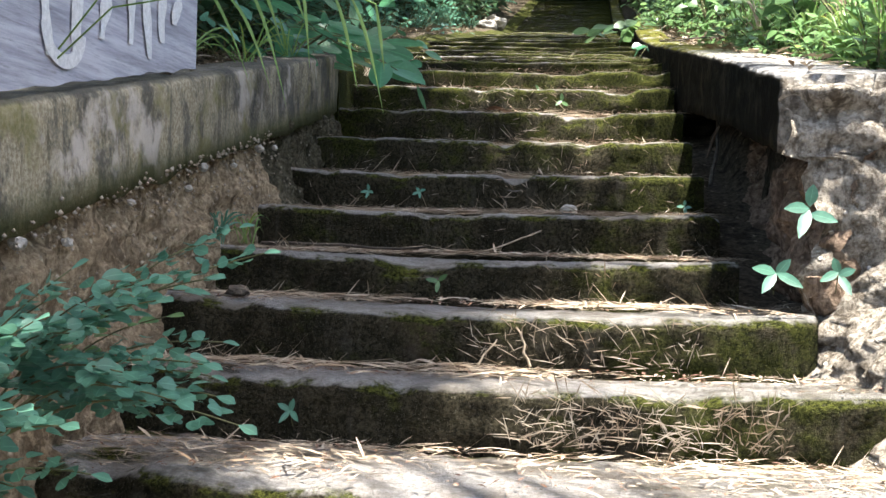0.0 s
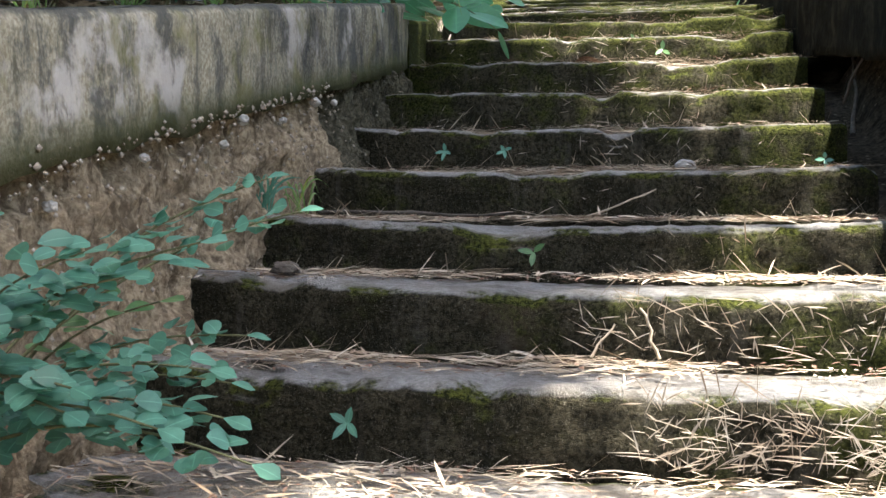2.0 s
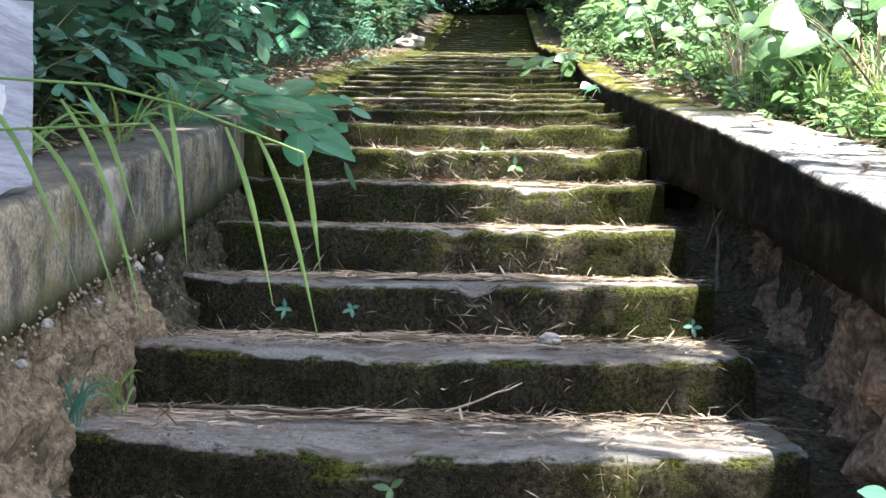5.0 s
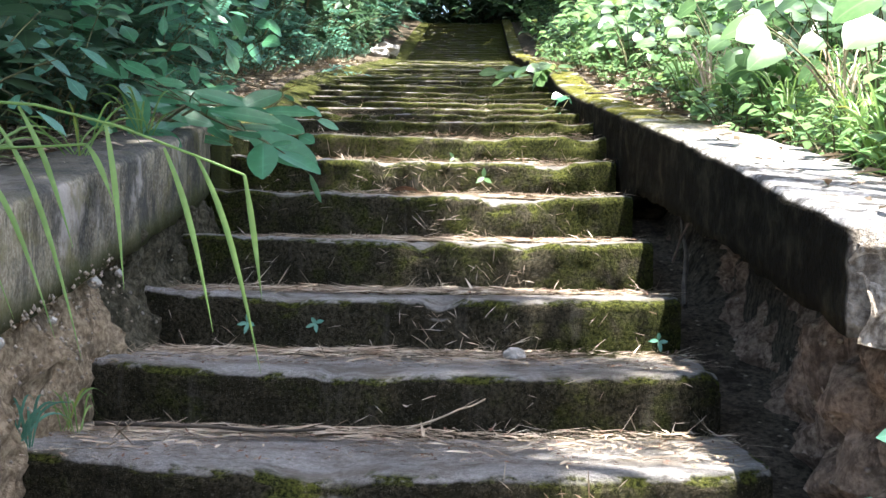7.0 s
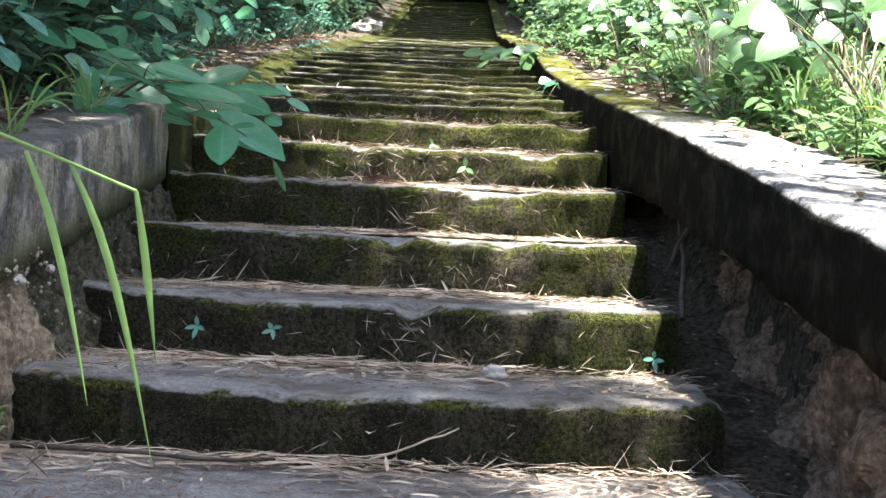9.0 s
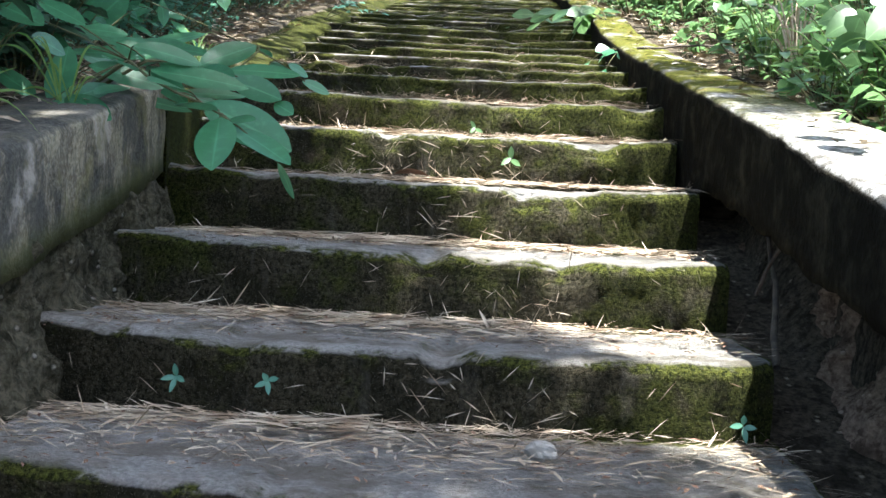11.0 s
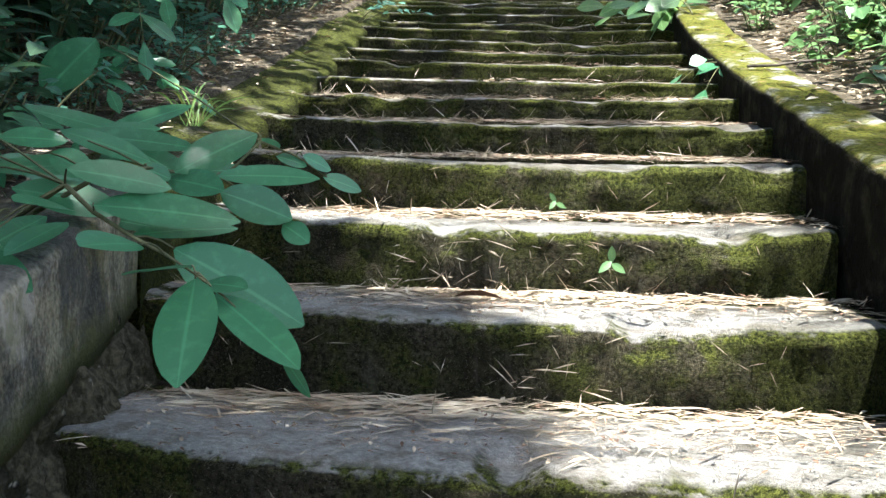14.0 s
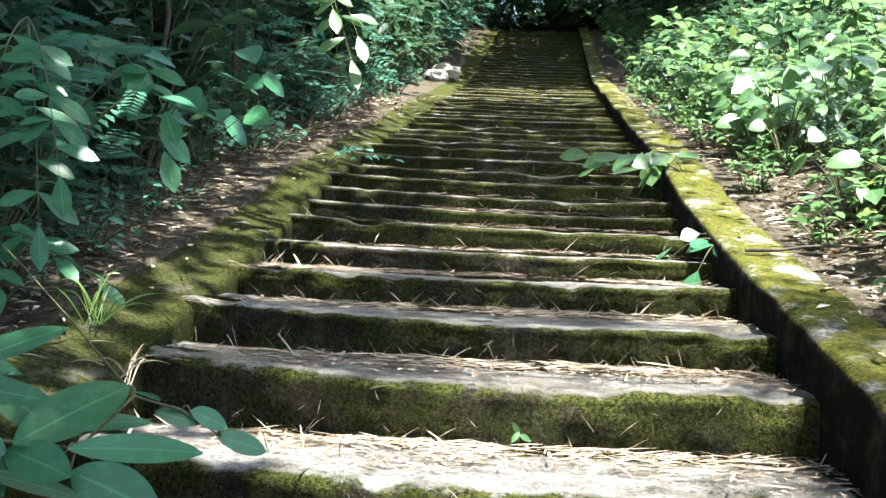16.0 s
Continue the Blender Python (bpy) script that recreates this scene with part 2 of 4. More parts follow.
# ---- geometry helpers ----
def mesh(name, verts, faces, material, parent=None, label="", smooth=True):
    me = bpy.data.meshes.new(name)
    me.from_pydata([tuple(v) for v in verts], [], faces)
    me.materials.append(material)
    if smooth:
        me.polygons.foreach_set("use_smooth", [True] * len(me.polygons))
    me.update()
    ob = new(name, me)
    if parent is not None:
        ob.parent = parent
        ob.matrix_parent_inverse = parent.matrix_basis.inverted()
    if label:
        ob["label"] = label
    if "leaves" in material.name:
        me.attributes.new("rib", "FLOAT", "POINT").data.foreach_set("value", [1.0 if i % 3 == 1 else 0.0 for i in range(len(me.vertices))])
    return ob


def root(name, base=(0, 0, 0)):
    """An Empty at the base of a thing, to carry its parts."""
    ob = new(name)
    ob.location = base
    return ob


def lerp_table(y, table):
    if y <= table[0][0]:
        return table[0][1]
    for (a, u), (b, v) in zip(table, table[1:]):
        if y <= b:
            return u + (v - u) * (y - a) / (b - a)
    return table[-1][1]


def rough_at(x, y, z, s, amp):
    return noise.noise(Vector((x * s, y * s, z * s))) * amp


NOSE = [(0.40, 0.06), (0.90, 0.25), (1.42, 0.44), (1.97, 0.622), (2.37, 0.80), (2.925, 0.955), (3.549, 1.135), (4.237, 1.333), (4.904, 1.55),
        (5.553, 1.777), (6.086, 1.986), (6.664, 2.177), (7.206, 2.32), (7.864, 2.439), (8.403, 2.542), (9.006, 2.665), (9.43, 2.755), (9.76, 2.85), (10.12, 2.953)]
while NOSE[-1][0] < 21.7:
    k = len(NOSE)
    NOSE.append((NOSE[-1][0] + 0.55 + 0.05 * math.sin(k * 2.1), NOSE[-1][1] + 0.101 + 0.015 * math.sin(k * 1.3)))
while NOSE[-1][0] < 33.5:
    k = len(NOSE)
    NOSE.append((NOSE[-1][0] + 0.47, NOSE[-1][1] + 0.122))
TOP = NOSE[-1]
RIGHT = [(1.9, 1.42), (2.37, 1.17), (2.92, 1.0), (5.55, 1.0), (7.86, 0.93), (9.75, 0.86), (22, 0.88), (36, 0.95)]
LEFT = [(2.0, -1.02), (4.5, -1.04), (5.7, -1.10), (7.4, -1.14), (9.2, -1.18), (36, -1.15)]
RFACE = [(2.6, 1.06), (5.0, 1.06), (6.2, 1.01), (8.0, 0.935), (9.9, 0.87), (22, 0.89), (36, 0.96)]
LFACE = [(0.0, -0.93), (2.0, -0.96), (4.6, -1.02), (6.0, -1.12), (7.4, -1.15), (9.2, -1.19), (36, -1.16)]


def stair_z(y):
    return lerp_table(y, [(-9, -0.12), (0.35, -0.12)] + NOSE)


def wall_top(y):
    low = 1.585 + 0.1834 * (y - 2.596)
    return low if y < 7.1 else max(low, stair_z(y) + 0.115) if y < 9 else stair_z(y) + 0.12


def wall_low(y):
    return 1.026 + 0.179 * (y - 1.482)


def land(x, y):
    """Height of the ground beside the stairs."""
    s = stair_z(y) - 0.28
    top = wall_top(min(y, 35)) - 0.06
    if y < 2.6:
        top = lerp_table(y, [(-6, -0.1), (-1, 0.1), (1.0, 0.8), (2.6, top)])
    n = rough_at(x, y, 0, 0.45, 0.25) + rough_at(x, y, 3, 1.7, 0.06)
    if x > 0:
        edge = lerp_table(y, RFACE) + lerp_table(y, [(4.0, 0.3), (7.0, 0.15)])
        if y < 2.6:
            edge = 1.3 + 0.12 * (2.6 - y)
        f = min(1, max(0, (x - edge) / (0.12 if y > 2.6 else 0.7)))
        far = max(0, x - edge - 0.4)
        return s + (top - s) * f + (0.16 * far + n * min(1, far)) * f * (1 if far < 12 else 12 / far + 0.5)
    edge = -lerp_table(y, LFACE) + 0.12
    f = min(1, max(0, (-x - edge) / 0.12))
    far = max(0, -x - edge - 0.3)
    return s + (top - s) * f + (0.22 * min(far, 14) + n * min(1, far)) * f


# ---- ground ----
def build_ground():
    fine_x = [-6 + 0.12 * i for i in range(101)]
    xs = [-400, -150, -60, -30, -20, -14, -10, -8, -7] + fine_x + [6.5, 7.2, 8.5, 10.5, 14, 20, 32, 60, 150, 400]
    ys = [-300, -100, -40, -20, -12, -8, -6, -5] + [-4 + 0.16 * i for i in range(190)] + [27 + 0.8 * i for i in range(16)] + [43, 48, 60, 90, 150, 300, 500]
    vs = [(x, y, land(x, y)) for y in ys for x in xs]
    w = len(xs)
    fs = [(j * w + i, j * w + i + 1, (j + 1) * w + i + 1, (j + 1) * w + i) for j in range(len(ys) - 1) for i in range(w - 1)]
    tagged(mesh("ground", vs, fs, FLOOR), "brown forest floor covered with dead leaves beside the stairs", "ground", kind="structure")


build_ground()

# ---- stairs ----
stairs = tagged(new("stairs"), "old mossy concrete stairs with dry straw on the treads", "stairs", kind="structure")


def build_step(k):
    y, z = NOSE[k]
    below = NOSE[k - 1][1] if k else -0.12
    back = NOSE[k + 1][0] if k + 1 < len(NOSE) else y + 4
    cols = 110 if y < 8 else 30 if y < 12 else 12
    r, wide = (0.045, 1.7) if y < 7 else (0.03, 1.5)
    prof = [(y + 0.012, below - 0.12), (y + 0.008, below + 0.02)]
    rise = z - below
    for i in range(1, 5):
        prof.append((y + 0.006, below + 0.02 + (rise - r - 0.02) * i / 4))
    for i in range(1, 5):
        a = math.pi / 2 * i / 4
        prof.append((y + r * (1 - math.cos(a)) * wide, z - r + r * math.sin(a)))
    for i in range(1, 6):
        prof.append((y + r * wide + (back + 0.05 - y - r * wide) * i / 5, z - 0.014 * i / 5))
    prof += [(back + 0.05, below - 0.12)]
    x0, x1 = lerp_table(y, LEFT) - 0.08, lerp_table(y, RIGHT)
    if y > 5.8:
        x0, x1 = x0, x1 + (0.06 if y > 6.6 else 0.0)
    vs, n = [], len(prof)
    for c in range(cols + 1):
        x = x0 + (x1 - x0) * c / cols
        sag = 0.004 * math.sin(x * 2.1 + k) + 0.02 * ((x - 0.2) ** 2 - 0.4)
        end = max(0, 1 - (x1 - x) / 0.16) ** 2 * 0.07 if y < 6.6 else 0
        end += 0.09 * (max(0, -x - 0.15) / 0.75) ** 2
        for i, (py, pz) in enumerate(prof):
            amp = 0.012 if y < 9 else 0.008
            chip = max(0, noise.noise(Vector((x * 5, k * 7.7, 0.3))) - 0.2) * 0.09 if 4 < i < 11 else 0
            dy = rough_at(x, k * 3 + pz, 1, 6, amp) + rough_at(x, k * 3 + pz, 4, 23, amp * 0.8) + chip + (end if i < 11 else 0)
            dz = rough_at(x, k * 5 + py, 2, 5, amp * 0.7) + rough_at(x, k * 5 + py, 7, 27, amp * 0.5) - chip * 0.8
            vs.append((x, py + dy, pz + dz + (sag if i > 1 and i < n - 1 else 0)))
    fs = [(c * n + i, (c + 1) * n + i, (c + 1) * n + i + 1, c * n + i + 1) for c in range(cols) for i in range(n - 1)]
    fs += [tuple(reversed(range(n))), tuple(cols * n + i for i in range(n))]
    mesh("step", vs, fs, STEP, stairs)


for k in range(len(NOSE)):
    build_step(k)

# ---- walls ----
def build_wall(name, y0, y1, inner, top, bottom, width, side, material, label, cell=0.07, slope=0.0):
    """A wall along the stairs; side 1: on the right, -1: on the left."""
    rows = max(2, int((y1 - y0) / cell))
    vs, n = [], 0
    for j in range(rows + 1):
        y = y0 + (y1 - y0) * j / rows
        x, t, b = inner(y), top(y), bottom(y)
        thick = width(y) if callable(width) else width
        prof = [(x, b + (t - b) * i / 6) for i in range(6)] + [(x, t - 0.025), (x + side * 0.012, t - 0.006), (x + side * 0.04, t)]
        prof += [(x + side * (0.04 + (thick - 0.06) * i / 4), t) for i in range(1, 5)] + [(x + side * thick, t - 0.05), (x + side * thick, b)]
        prof = [(px, pz - slope * (1 - abs(px - x) / thick) * (pz - b) / (t - b)) for px, pz in prof]
        n = len(prof)
        for i, (px, pz) in enumerate(prof):
            edge = 0.016 if i in (0, n - 1) else 0.0
            vs.append((px + rough_at(y, pz, side, 3, 0.009) + rough_at(y, pz, side + 3, 21, 0.009), y,
                       pz + rough_at(y, px, 9, 5, 0.006 + edge) + rough_at(y, px, 5, 23, 0.008 + edge * 0.6)))
    fs = [(j * n + i, j * n + (i + 1) % n, (j + 1) * n + (i + 1) % n, (j + 1) * n + i) for j in range(rows) for i in range(n)]
    if side > 0:
        fs = [tuple(reversed(f)) for f in fs]
    fs += [tuple(range(n)), tuple(rows * n + i for i in range(n))]
    return tagged(mesh(name, vs, fs, material), label, "wall", kind="structure")


build_wall("wall_left", 0.3, 5.7, lambda y: lerp_table(y, LFACE), lambda y: wall_top(y) - 0.02, wall_low,
           0.34, -1, WALL, "stained and streaked plastered concrete retaining wall")
build_wall("kerb_left", 5.66, 34.5, lambda y: lerp_table(y, LFACE) + 0.006, lambda y: wall_top(y) - 0.03 - 0.025 * min(1, (y - 5.6)), lambda y: stair_z(y) - 0.35, 0.36, -1, KERB,
           "low concrete kerb covered in yellow-green moss", 0.08, 0.09)
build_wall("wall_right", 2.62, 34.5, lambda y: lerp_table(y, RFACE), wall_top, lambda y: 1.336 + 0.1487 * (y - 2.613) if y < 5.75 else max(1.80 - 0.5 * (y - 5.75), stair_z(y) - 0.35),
           lambda y: lerp_table(y, [(4.0, 0.42), (7.0, 0.28)]), 1, DARKWALL, "concrete side wall, face coloured shade-dark, top mossy and coloured sunlit")


def build_bank(name, y0, y1, lower, upper, material, label, amp, rows, cols, bend=1.0):
    """A rough earth face between a lower and an upper line, each a function of y that gives x and z."""
    vs = []
    for j in range(rows + 1):
        y = y0 + (y1 - y0) * j / rows
        (xa, za), (xb, zb) = lower(y), upper(y)
        for i in range(cols + 1):
            f = i / cols
            px, pz = xa + (xb - xa) * f, za + (zb - za) * f ** bend
            p = Vector((px * 3, y * 3, pz * 3))
            d = noise.fractal(p * 1.3, 0.9, 2.1, 6) * amp + max(0, noise.noise(p * 5)) * amp * 0.5
            d += noise.noise(Vector((p.x, p.y * 3.3, p.z * 0.7))) * amp * 0.55
            d += noise.noise(p * 9) * amp * 0.22 + max(0, noise.noise(p * 14) - 0.2) * amp * 0.3
            vs.append((px + d, y + noise.noise(p * 2.2) * amp * 0.4, pz + d * 0.25))
    w = cols + 1
    fs = [(j * w + i, j * w + i + 1, (j + 1) * w + i + 1, (j + 1) * w + i) for j in range(rows) for i in range(cols)]
    return tagged(mesh(name, vs, fs, material), label, "earth bank", kind="structure")


build_bank("bank_left", 0.0, 3.9, lambda y: (lerp_table(y, LFACE) + 0.05, stair_z(y) - 0.35), lambda y: (lerp_table(y, LFACE) - 0.07, wall_low(y) + 0.06), EARTH,
           "eroded pebbly brown earth under the wall", 0.065, 220, 60)
# moss-grown stretch of the bank, its colour also darkened for the shadow there
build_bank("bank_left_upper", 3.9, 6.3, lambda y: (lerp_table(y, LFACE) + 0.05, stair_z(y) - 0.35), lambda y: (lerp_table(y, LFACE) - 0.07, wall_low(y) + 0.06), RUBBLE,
           "moss-grown rubble and earth under the wall, coloured shade-dark", 0.065, 140, 60)
build_bank("bank_right", 2.55, 6.4, lambda y: (lerp_table(y, [(2.6, 1.12), (3.3, 1.24), (6.4, 1.2)]), stair_z(y) - 0.4), lambda y: (lerp_table(y, [(2.6, 1.34), (3.3, 1.6), (6.4, 1.4)]), 1.41 + 0.1487 * (y - 2.613)), REDEARTH,
           "undercut red-brown earth below the side wall", 0.13, 180, 60)
build_bank("bank_front", -1.5, 2.72, lambda y: (1.02 + 0.16 * (2.6 - y), stair_z(y) - 0.22), lambda y: (1.62 + 0.22 * (2.6 - y), 1.62 + 0.33 * (y - 2.7)), PALEEARTH,
           "sunlit stony bank with roots beside the steps", 0.10, 190, 80, 1.5)


def build_wall_end():
    """The broken, stony end of the right wall."""
    rows, cols = 44, 44
    vs = []
    for j in range(rows + 1):
        for i in range(cols + 1):
            z = 0.72 + 0.84 * j / rows
            start = (1.17 if z < 1.33 else 1.07) + 0.07 * noise.noise(Vector((z * 6, 1, 2))) + 0.03 * noise.noise(Vector((z * 19, 4, 2)))
            x = start + (2.0 - start) * i / cols
            q = Vector((x * 4, 3.0, z * 4))
            d = noise.fractal(q, 0.8, 2.2, 5) * 0.075 + abs(noise.noise(q * 1.7)) * 0.10 + 0.10 * max(0, 1.35 - z)
            if j == rows:
                d -= 0.06
            vs.append((x + noise.noise(q * 2) * 0.02, 2.61 - d, z + noise.noise(q * 1.5) * 0.02))
    w = cols + 1
    fs = [(j * w + i, j * w + i + 1, (j + 1) * w + i + 1, (j + 1) * w + i) for j in range(rows) for i in range(cols)]
    tagged(mesh("wall_end", vs, fs, PALEEARTH), "broken stony end of the side wall, lit by sun", "wall", kind="structure")


build_wall_end()


# ---- plants ----
def leaf(V, F, base, way, up, length, width, seg=4, droop=0.3, fold=0.2, point=0.45, blunt=0.75):
    """Adds one leaf: a folded, drooping blade that is widest at the share point of its length."""
    way = Vector(way).normalized()
    side = way.cross(Vector(up))
    if side.length < 1e-4:
        side = way.cross(Vector((1, 0, 0)))
    side.normalize()
    nrm = side.cross(way)
    o = len(V)
    for i in range(seg + 1):
        s = i / seg
        w = width * 0.5 * (math.sin(math.pi * s ** (math.log(0.5) / math.log(point))) ** blunt if 0 < s < 1 else 0.06)
        c = Vector(base) + way * (length * s * (1 - 0.25 * droop * s)) - Vector((0, 0, 1)) * (droop * length * s * s * 0.7)
        V.append(c - side * w + nrm * (fold * w))
        V.append(c)
        V.append(c + side * w + nrm * (fold * w))
    for i in range(seg):
        a = o + 3 * i
        F.append((a, a + 1, a + 4, a + 3))
        F.append((a + 1, a + 2, a + 5, a + 4))


def tube(V, F, pts, r0, r1, sides=5):
    o, n = len(V), len(pts)
    for i, p in enumerate(pts):
        p = Vector(p)
        d = (Vector(pts[min(i + 1, n - 1)]) - Vector(pts[max(i - 1, 0)])).normalized()
        u = d.cross(Vector((0.31, 0.2, 0.93)))
        u = u.normalized() if u.length > 1e-3 else Vector((1, 0, 0))
        v = d.cross(u)
        r = r0 + (r1 - r0) * i / (n - 1)
        for k in range(sides):
            a = 2 * math.pi * k / sides
            V.append(p + u * (r * math.cos(a)) + v * (r * math.sin(a)))
    for i in range(n - 1):
        for k in range(sides):
            a, b = o + i * sides + k, o + i * sides + (k + 1) % sides
            F.append((a, b, b + sides, a + sides))


def arc(base, tip, lift, n=7):
    base, tip = Vector(base), Vector(tip)
    return [base.lerp(tip, i / n) + Vector((0, 0, lift * math.sin(math.pi * i / n))) for i in range(n + 1)]


def shrub(rng, height, spread, stems, leaves, length, width, material, pinnate=False, seg=3):
    """A bush at the origin: stems as the thing, foliage as its part."""
    SV, SF, LV, LF = [], [], [], []
    for s in range(stems):
        a = rng.uniform(0, 6.28)
        out = rng.uniform(0.2, 1.0) * spread
        tip = Vector((math.cos(a) * out, math.sin(a) * out, height * rng.uniform(0.45, 1.0)))
        pts = arc((math.cos(a) * 0.05, math.sin(a) * 0.05, -0.05), tip, height * 0.12)
        tube(SV, SF, pts, 0.004 + 0.006 * height, 0.002, 4)
        for i in range(leaves):
            f = rng.uniform(0.25, 1.0)
            p = pts[0].lerp(pts[-1], f) + Vector((0, 0, height * 0.12 * math.sin(math.pi * f)))
            b = rng.uniform(0, 6.28)
            way = Vector((math.cos(b), math.sin(b), rng.uniform(-0.35, 0.5)))
            L = length * rng.uniform(0.6, 1.15)
            if pinnate:
                end = p + way.normalized() * L * 3 - Vector((0, 0, L * 0.5))
                tube(SV, SF, [p, end], 0.002, 0.001, 3)
                side = way.cross(Vector((0, 0, 1))).normalized()
                for j in range(1, 8):
                    q = p.lerp(end, j / 7.5)
                    for sg in (-1, 1):
                        leaf(LV, LF, q, side * sg + way * 0.3, (0, 0, 1), L * 0.75, width, 2, 0.25, 0.1)
            else:
                leaf(LV, LF, p, way, Vector((0, 0, 1)) + Vector((rng.uniform(-0.4, 0.4), rng.uniform(-0.4, 0.4), 0)), L, width * rng.uniform(0.8, 1.2) * L / length, seg, rng.uniform(0.1, 0.6), 0.2)
    ob = root("shrub")
    mesh("stem", SV, SF, STEMM, ob, "thin branching green-brown stem")
    mesh("foliage", LV, LF, material, ob)
    return ob


rng = random.Random(7)


def kinds(material, n, **kw):
    return [shrub(rng, material=material, **kw) for _ in range(n)]


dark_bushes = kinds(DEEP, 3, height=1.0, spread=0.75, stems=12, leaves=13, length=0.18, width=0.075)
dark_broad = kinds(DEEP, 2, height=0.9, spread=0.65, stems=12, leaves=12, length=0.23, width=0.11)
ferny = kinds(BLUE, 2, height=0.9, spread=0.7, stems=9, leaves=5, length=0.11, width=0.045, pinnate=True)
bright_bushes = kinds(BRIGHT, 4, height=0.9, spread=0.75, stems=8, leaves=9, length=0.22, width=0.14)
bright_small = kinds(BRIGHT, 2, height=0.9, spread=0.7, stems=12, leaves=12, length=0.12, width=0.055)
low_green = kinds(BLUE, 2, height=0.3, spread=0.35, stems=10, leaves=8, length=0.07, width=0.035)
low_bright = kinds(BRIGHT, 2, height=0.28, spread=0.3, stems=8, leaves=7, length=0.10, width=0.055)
for group, label in ((dark_bushes, "dark green narrow-leaved bush in forest shade"), (dark_broad, "dark green broad-leaved bush in forest shade"), (ferny, "blue-green fern-like bush with feathered leaves"),
                     (bright_bushes, "sunlit bush with large yellow-green leaves"), (bright_small, "sunlit bush with small green leaves"), (low_green, "low blue-green weed on the forest floor"), (low_bright, "low sunlit green weed beside the wall")):
    for ob in group:
        tagged(ob, label, "bush", label.split(" with")[0])
used = set()
HEAP = {}


def big_mesh(name, V, F, material):
    me = bpy.data.meshes.new(name)
    me.vertices.add(len(V))
    me.vertices.foreach_set("co", V.ravel())
    me.loops.add(F.size)
    me.loops.foreach_set("vertex_index", F.ravel())
    me.polygons.add(len(F))
    me.polygons.foreach_set("loop_start", np.arange(0, F.size, 4))
    me.polygons.foreach_set("use_smooth", np.ones(len(F), dtype=bool))
    me.materials.append(material)
    me.update(calc_edges=True)
    return new(name, me)


def arrays(ob):
    me = ob.data
    v = np.empty(len(me.vertices) * 3)
    me.vertices.foreach_get("co", v)
    f = np.empty(len(me.loops), dtype=int)
    me.loops.foreach_get("vertex_index", f)
    return v.reshape(-1, 3), f.reshape(-1, 4)


def heap(ob, m):
    """Adds a bush to the joined undergrowth."""
    r, t = np.array(m.to_3x3()), np.array(m.translation)
    for o in ob.children:
        v, f = arrays(o)
        vs, fs, mat = HEAP.setdefault(o.data.materials[0].name, ([], [], o.data.materials[0]))
        at = sum(len(q) for q in vs)
        vs.append(v @ r.T + t)
        fs.append(f + at)


def plant(group, x, y, scale, dz=0.0, single=True):
    ob = rng.choice(group)
    m = pose(x, y, land(x, y) + dz, rng.uniform(-12, 12), rng.uniform(-12, 12), rng.uniform(0, 360)) @ Matrix.Scale(scale, 4)
    if ob.name not in used:
        used.add(ob.name)
        ob.matrix_basis = m
    elif single:
        made = copy_thing(ob, Matrix())
        made.matrix_basis = m
    else:
        heap(ob, m)


def growth(side):
    y = 2.4 if side > 0 else 2.9
    while y < 46:
        d = 0.0
        while d < (5.5 if y < 16 else 8):
            if side < 0:
                near = 0.42 if y < 5.6 else 0.78
                x = lerp_table(y, LFACE) - near - d - rng.uniform(0, 0.22)
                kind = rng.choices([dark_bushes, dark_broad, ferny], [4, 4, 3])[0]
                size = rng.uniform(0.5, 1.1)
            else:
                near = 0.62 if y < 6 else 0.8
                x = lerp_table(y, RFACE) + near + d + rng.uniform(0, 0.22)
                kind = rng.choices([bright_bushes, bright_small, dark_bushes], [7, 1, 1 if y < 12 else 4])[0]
                size = rng.uniform(0.35, 0.85)
            if side > 0 and y < 7 and d < 1.3 and rng.random() < 0.55:
                d += 0.5
                continue
            plant(kind, x, y + rng.uniform(-0.2, 0.2), size * (1 + 0.36 * d) * (1 if y < 14 else 1.4), -0.05, y < 9.5 and d < 1.9)
            d += 0.5 + 0.2 * d
        y += (0.36 if side < 0 else 0.44) if y < 14 else 0.75


growth(-1)
growth(1)
for i in range(170):
    y = rng.uniform(5.6, 20)
    plant(low_green, lerp_table(y, LFACE) - rng.uniform(0.5, 1.7), y, rng.uniform(0.5, 1.2), 0, y < 7.5)
for i in range(190):
    y = rng.uniform(2.8, 20)
    plant(low_bright, lerp_table(y, RFACE) + rng.uniform(0.45, 1.5), y, rng.uniform(0.5, 1.2), 0, y < 6)
for i in range(34):
    x, y = rng.uniform(-5, 5), rng.uniform(36.5, 44)
    plant(dark_broad, x, y, rng.uniform(1.8, 3.2), -0.1, False)


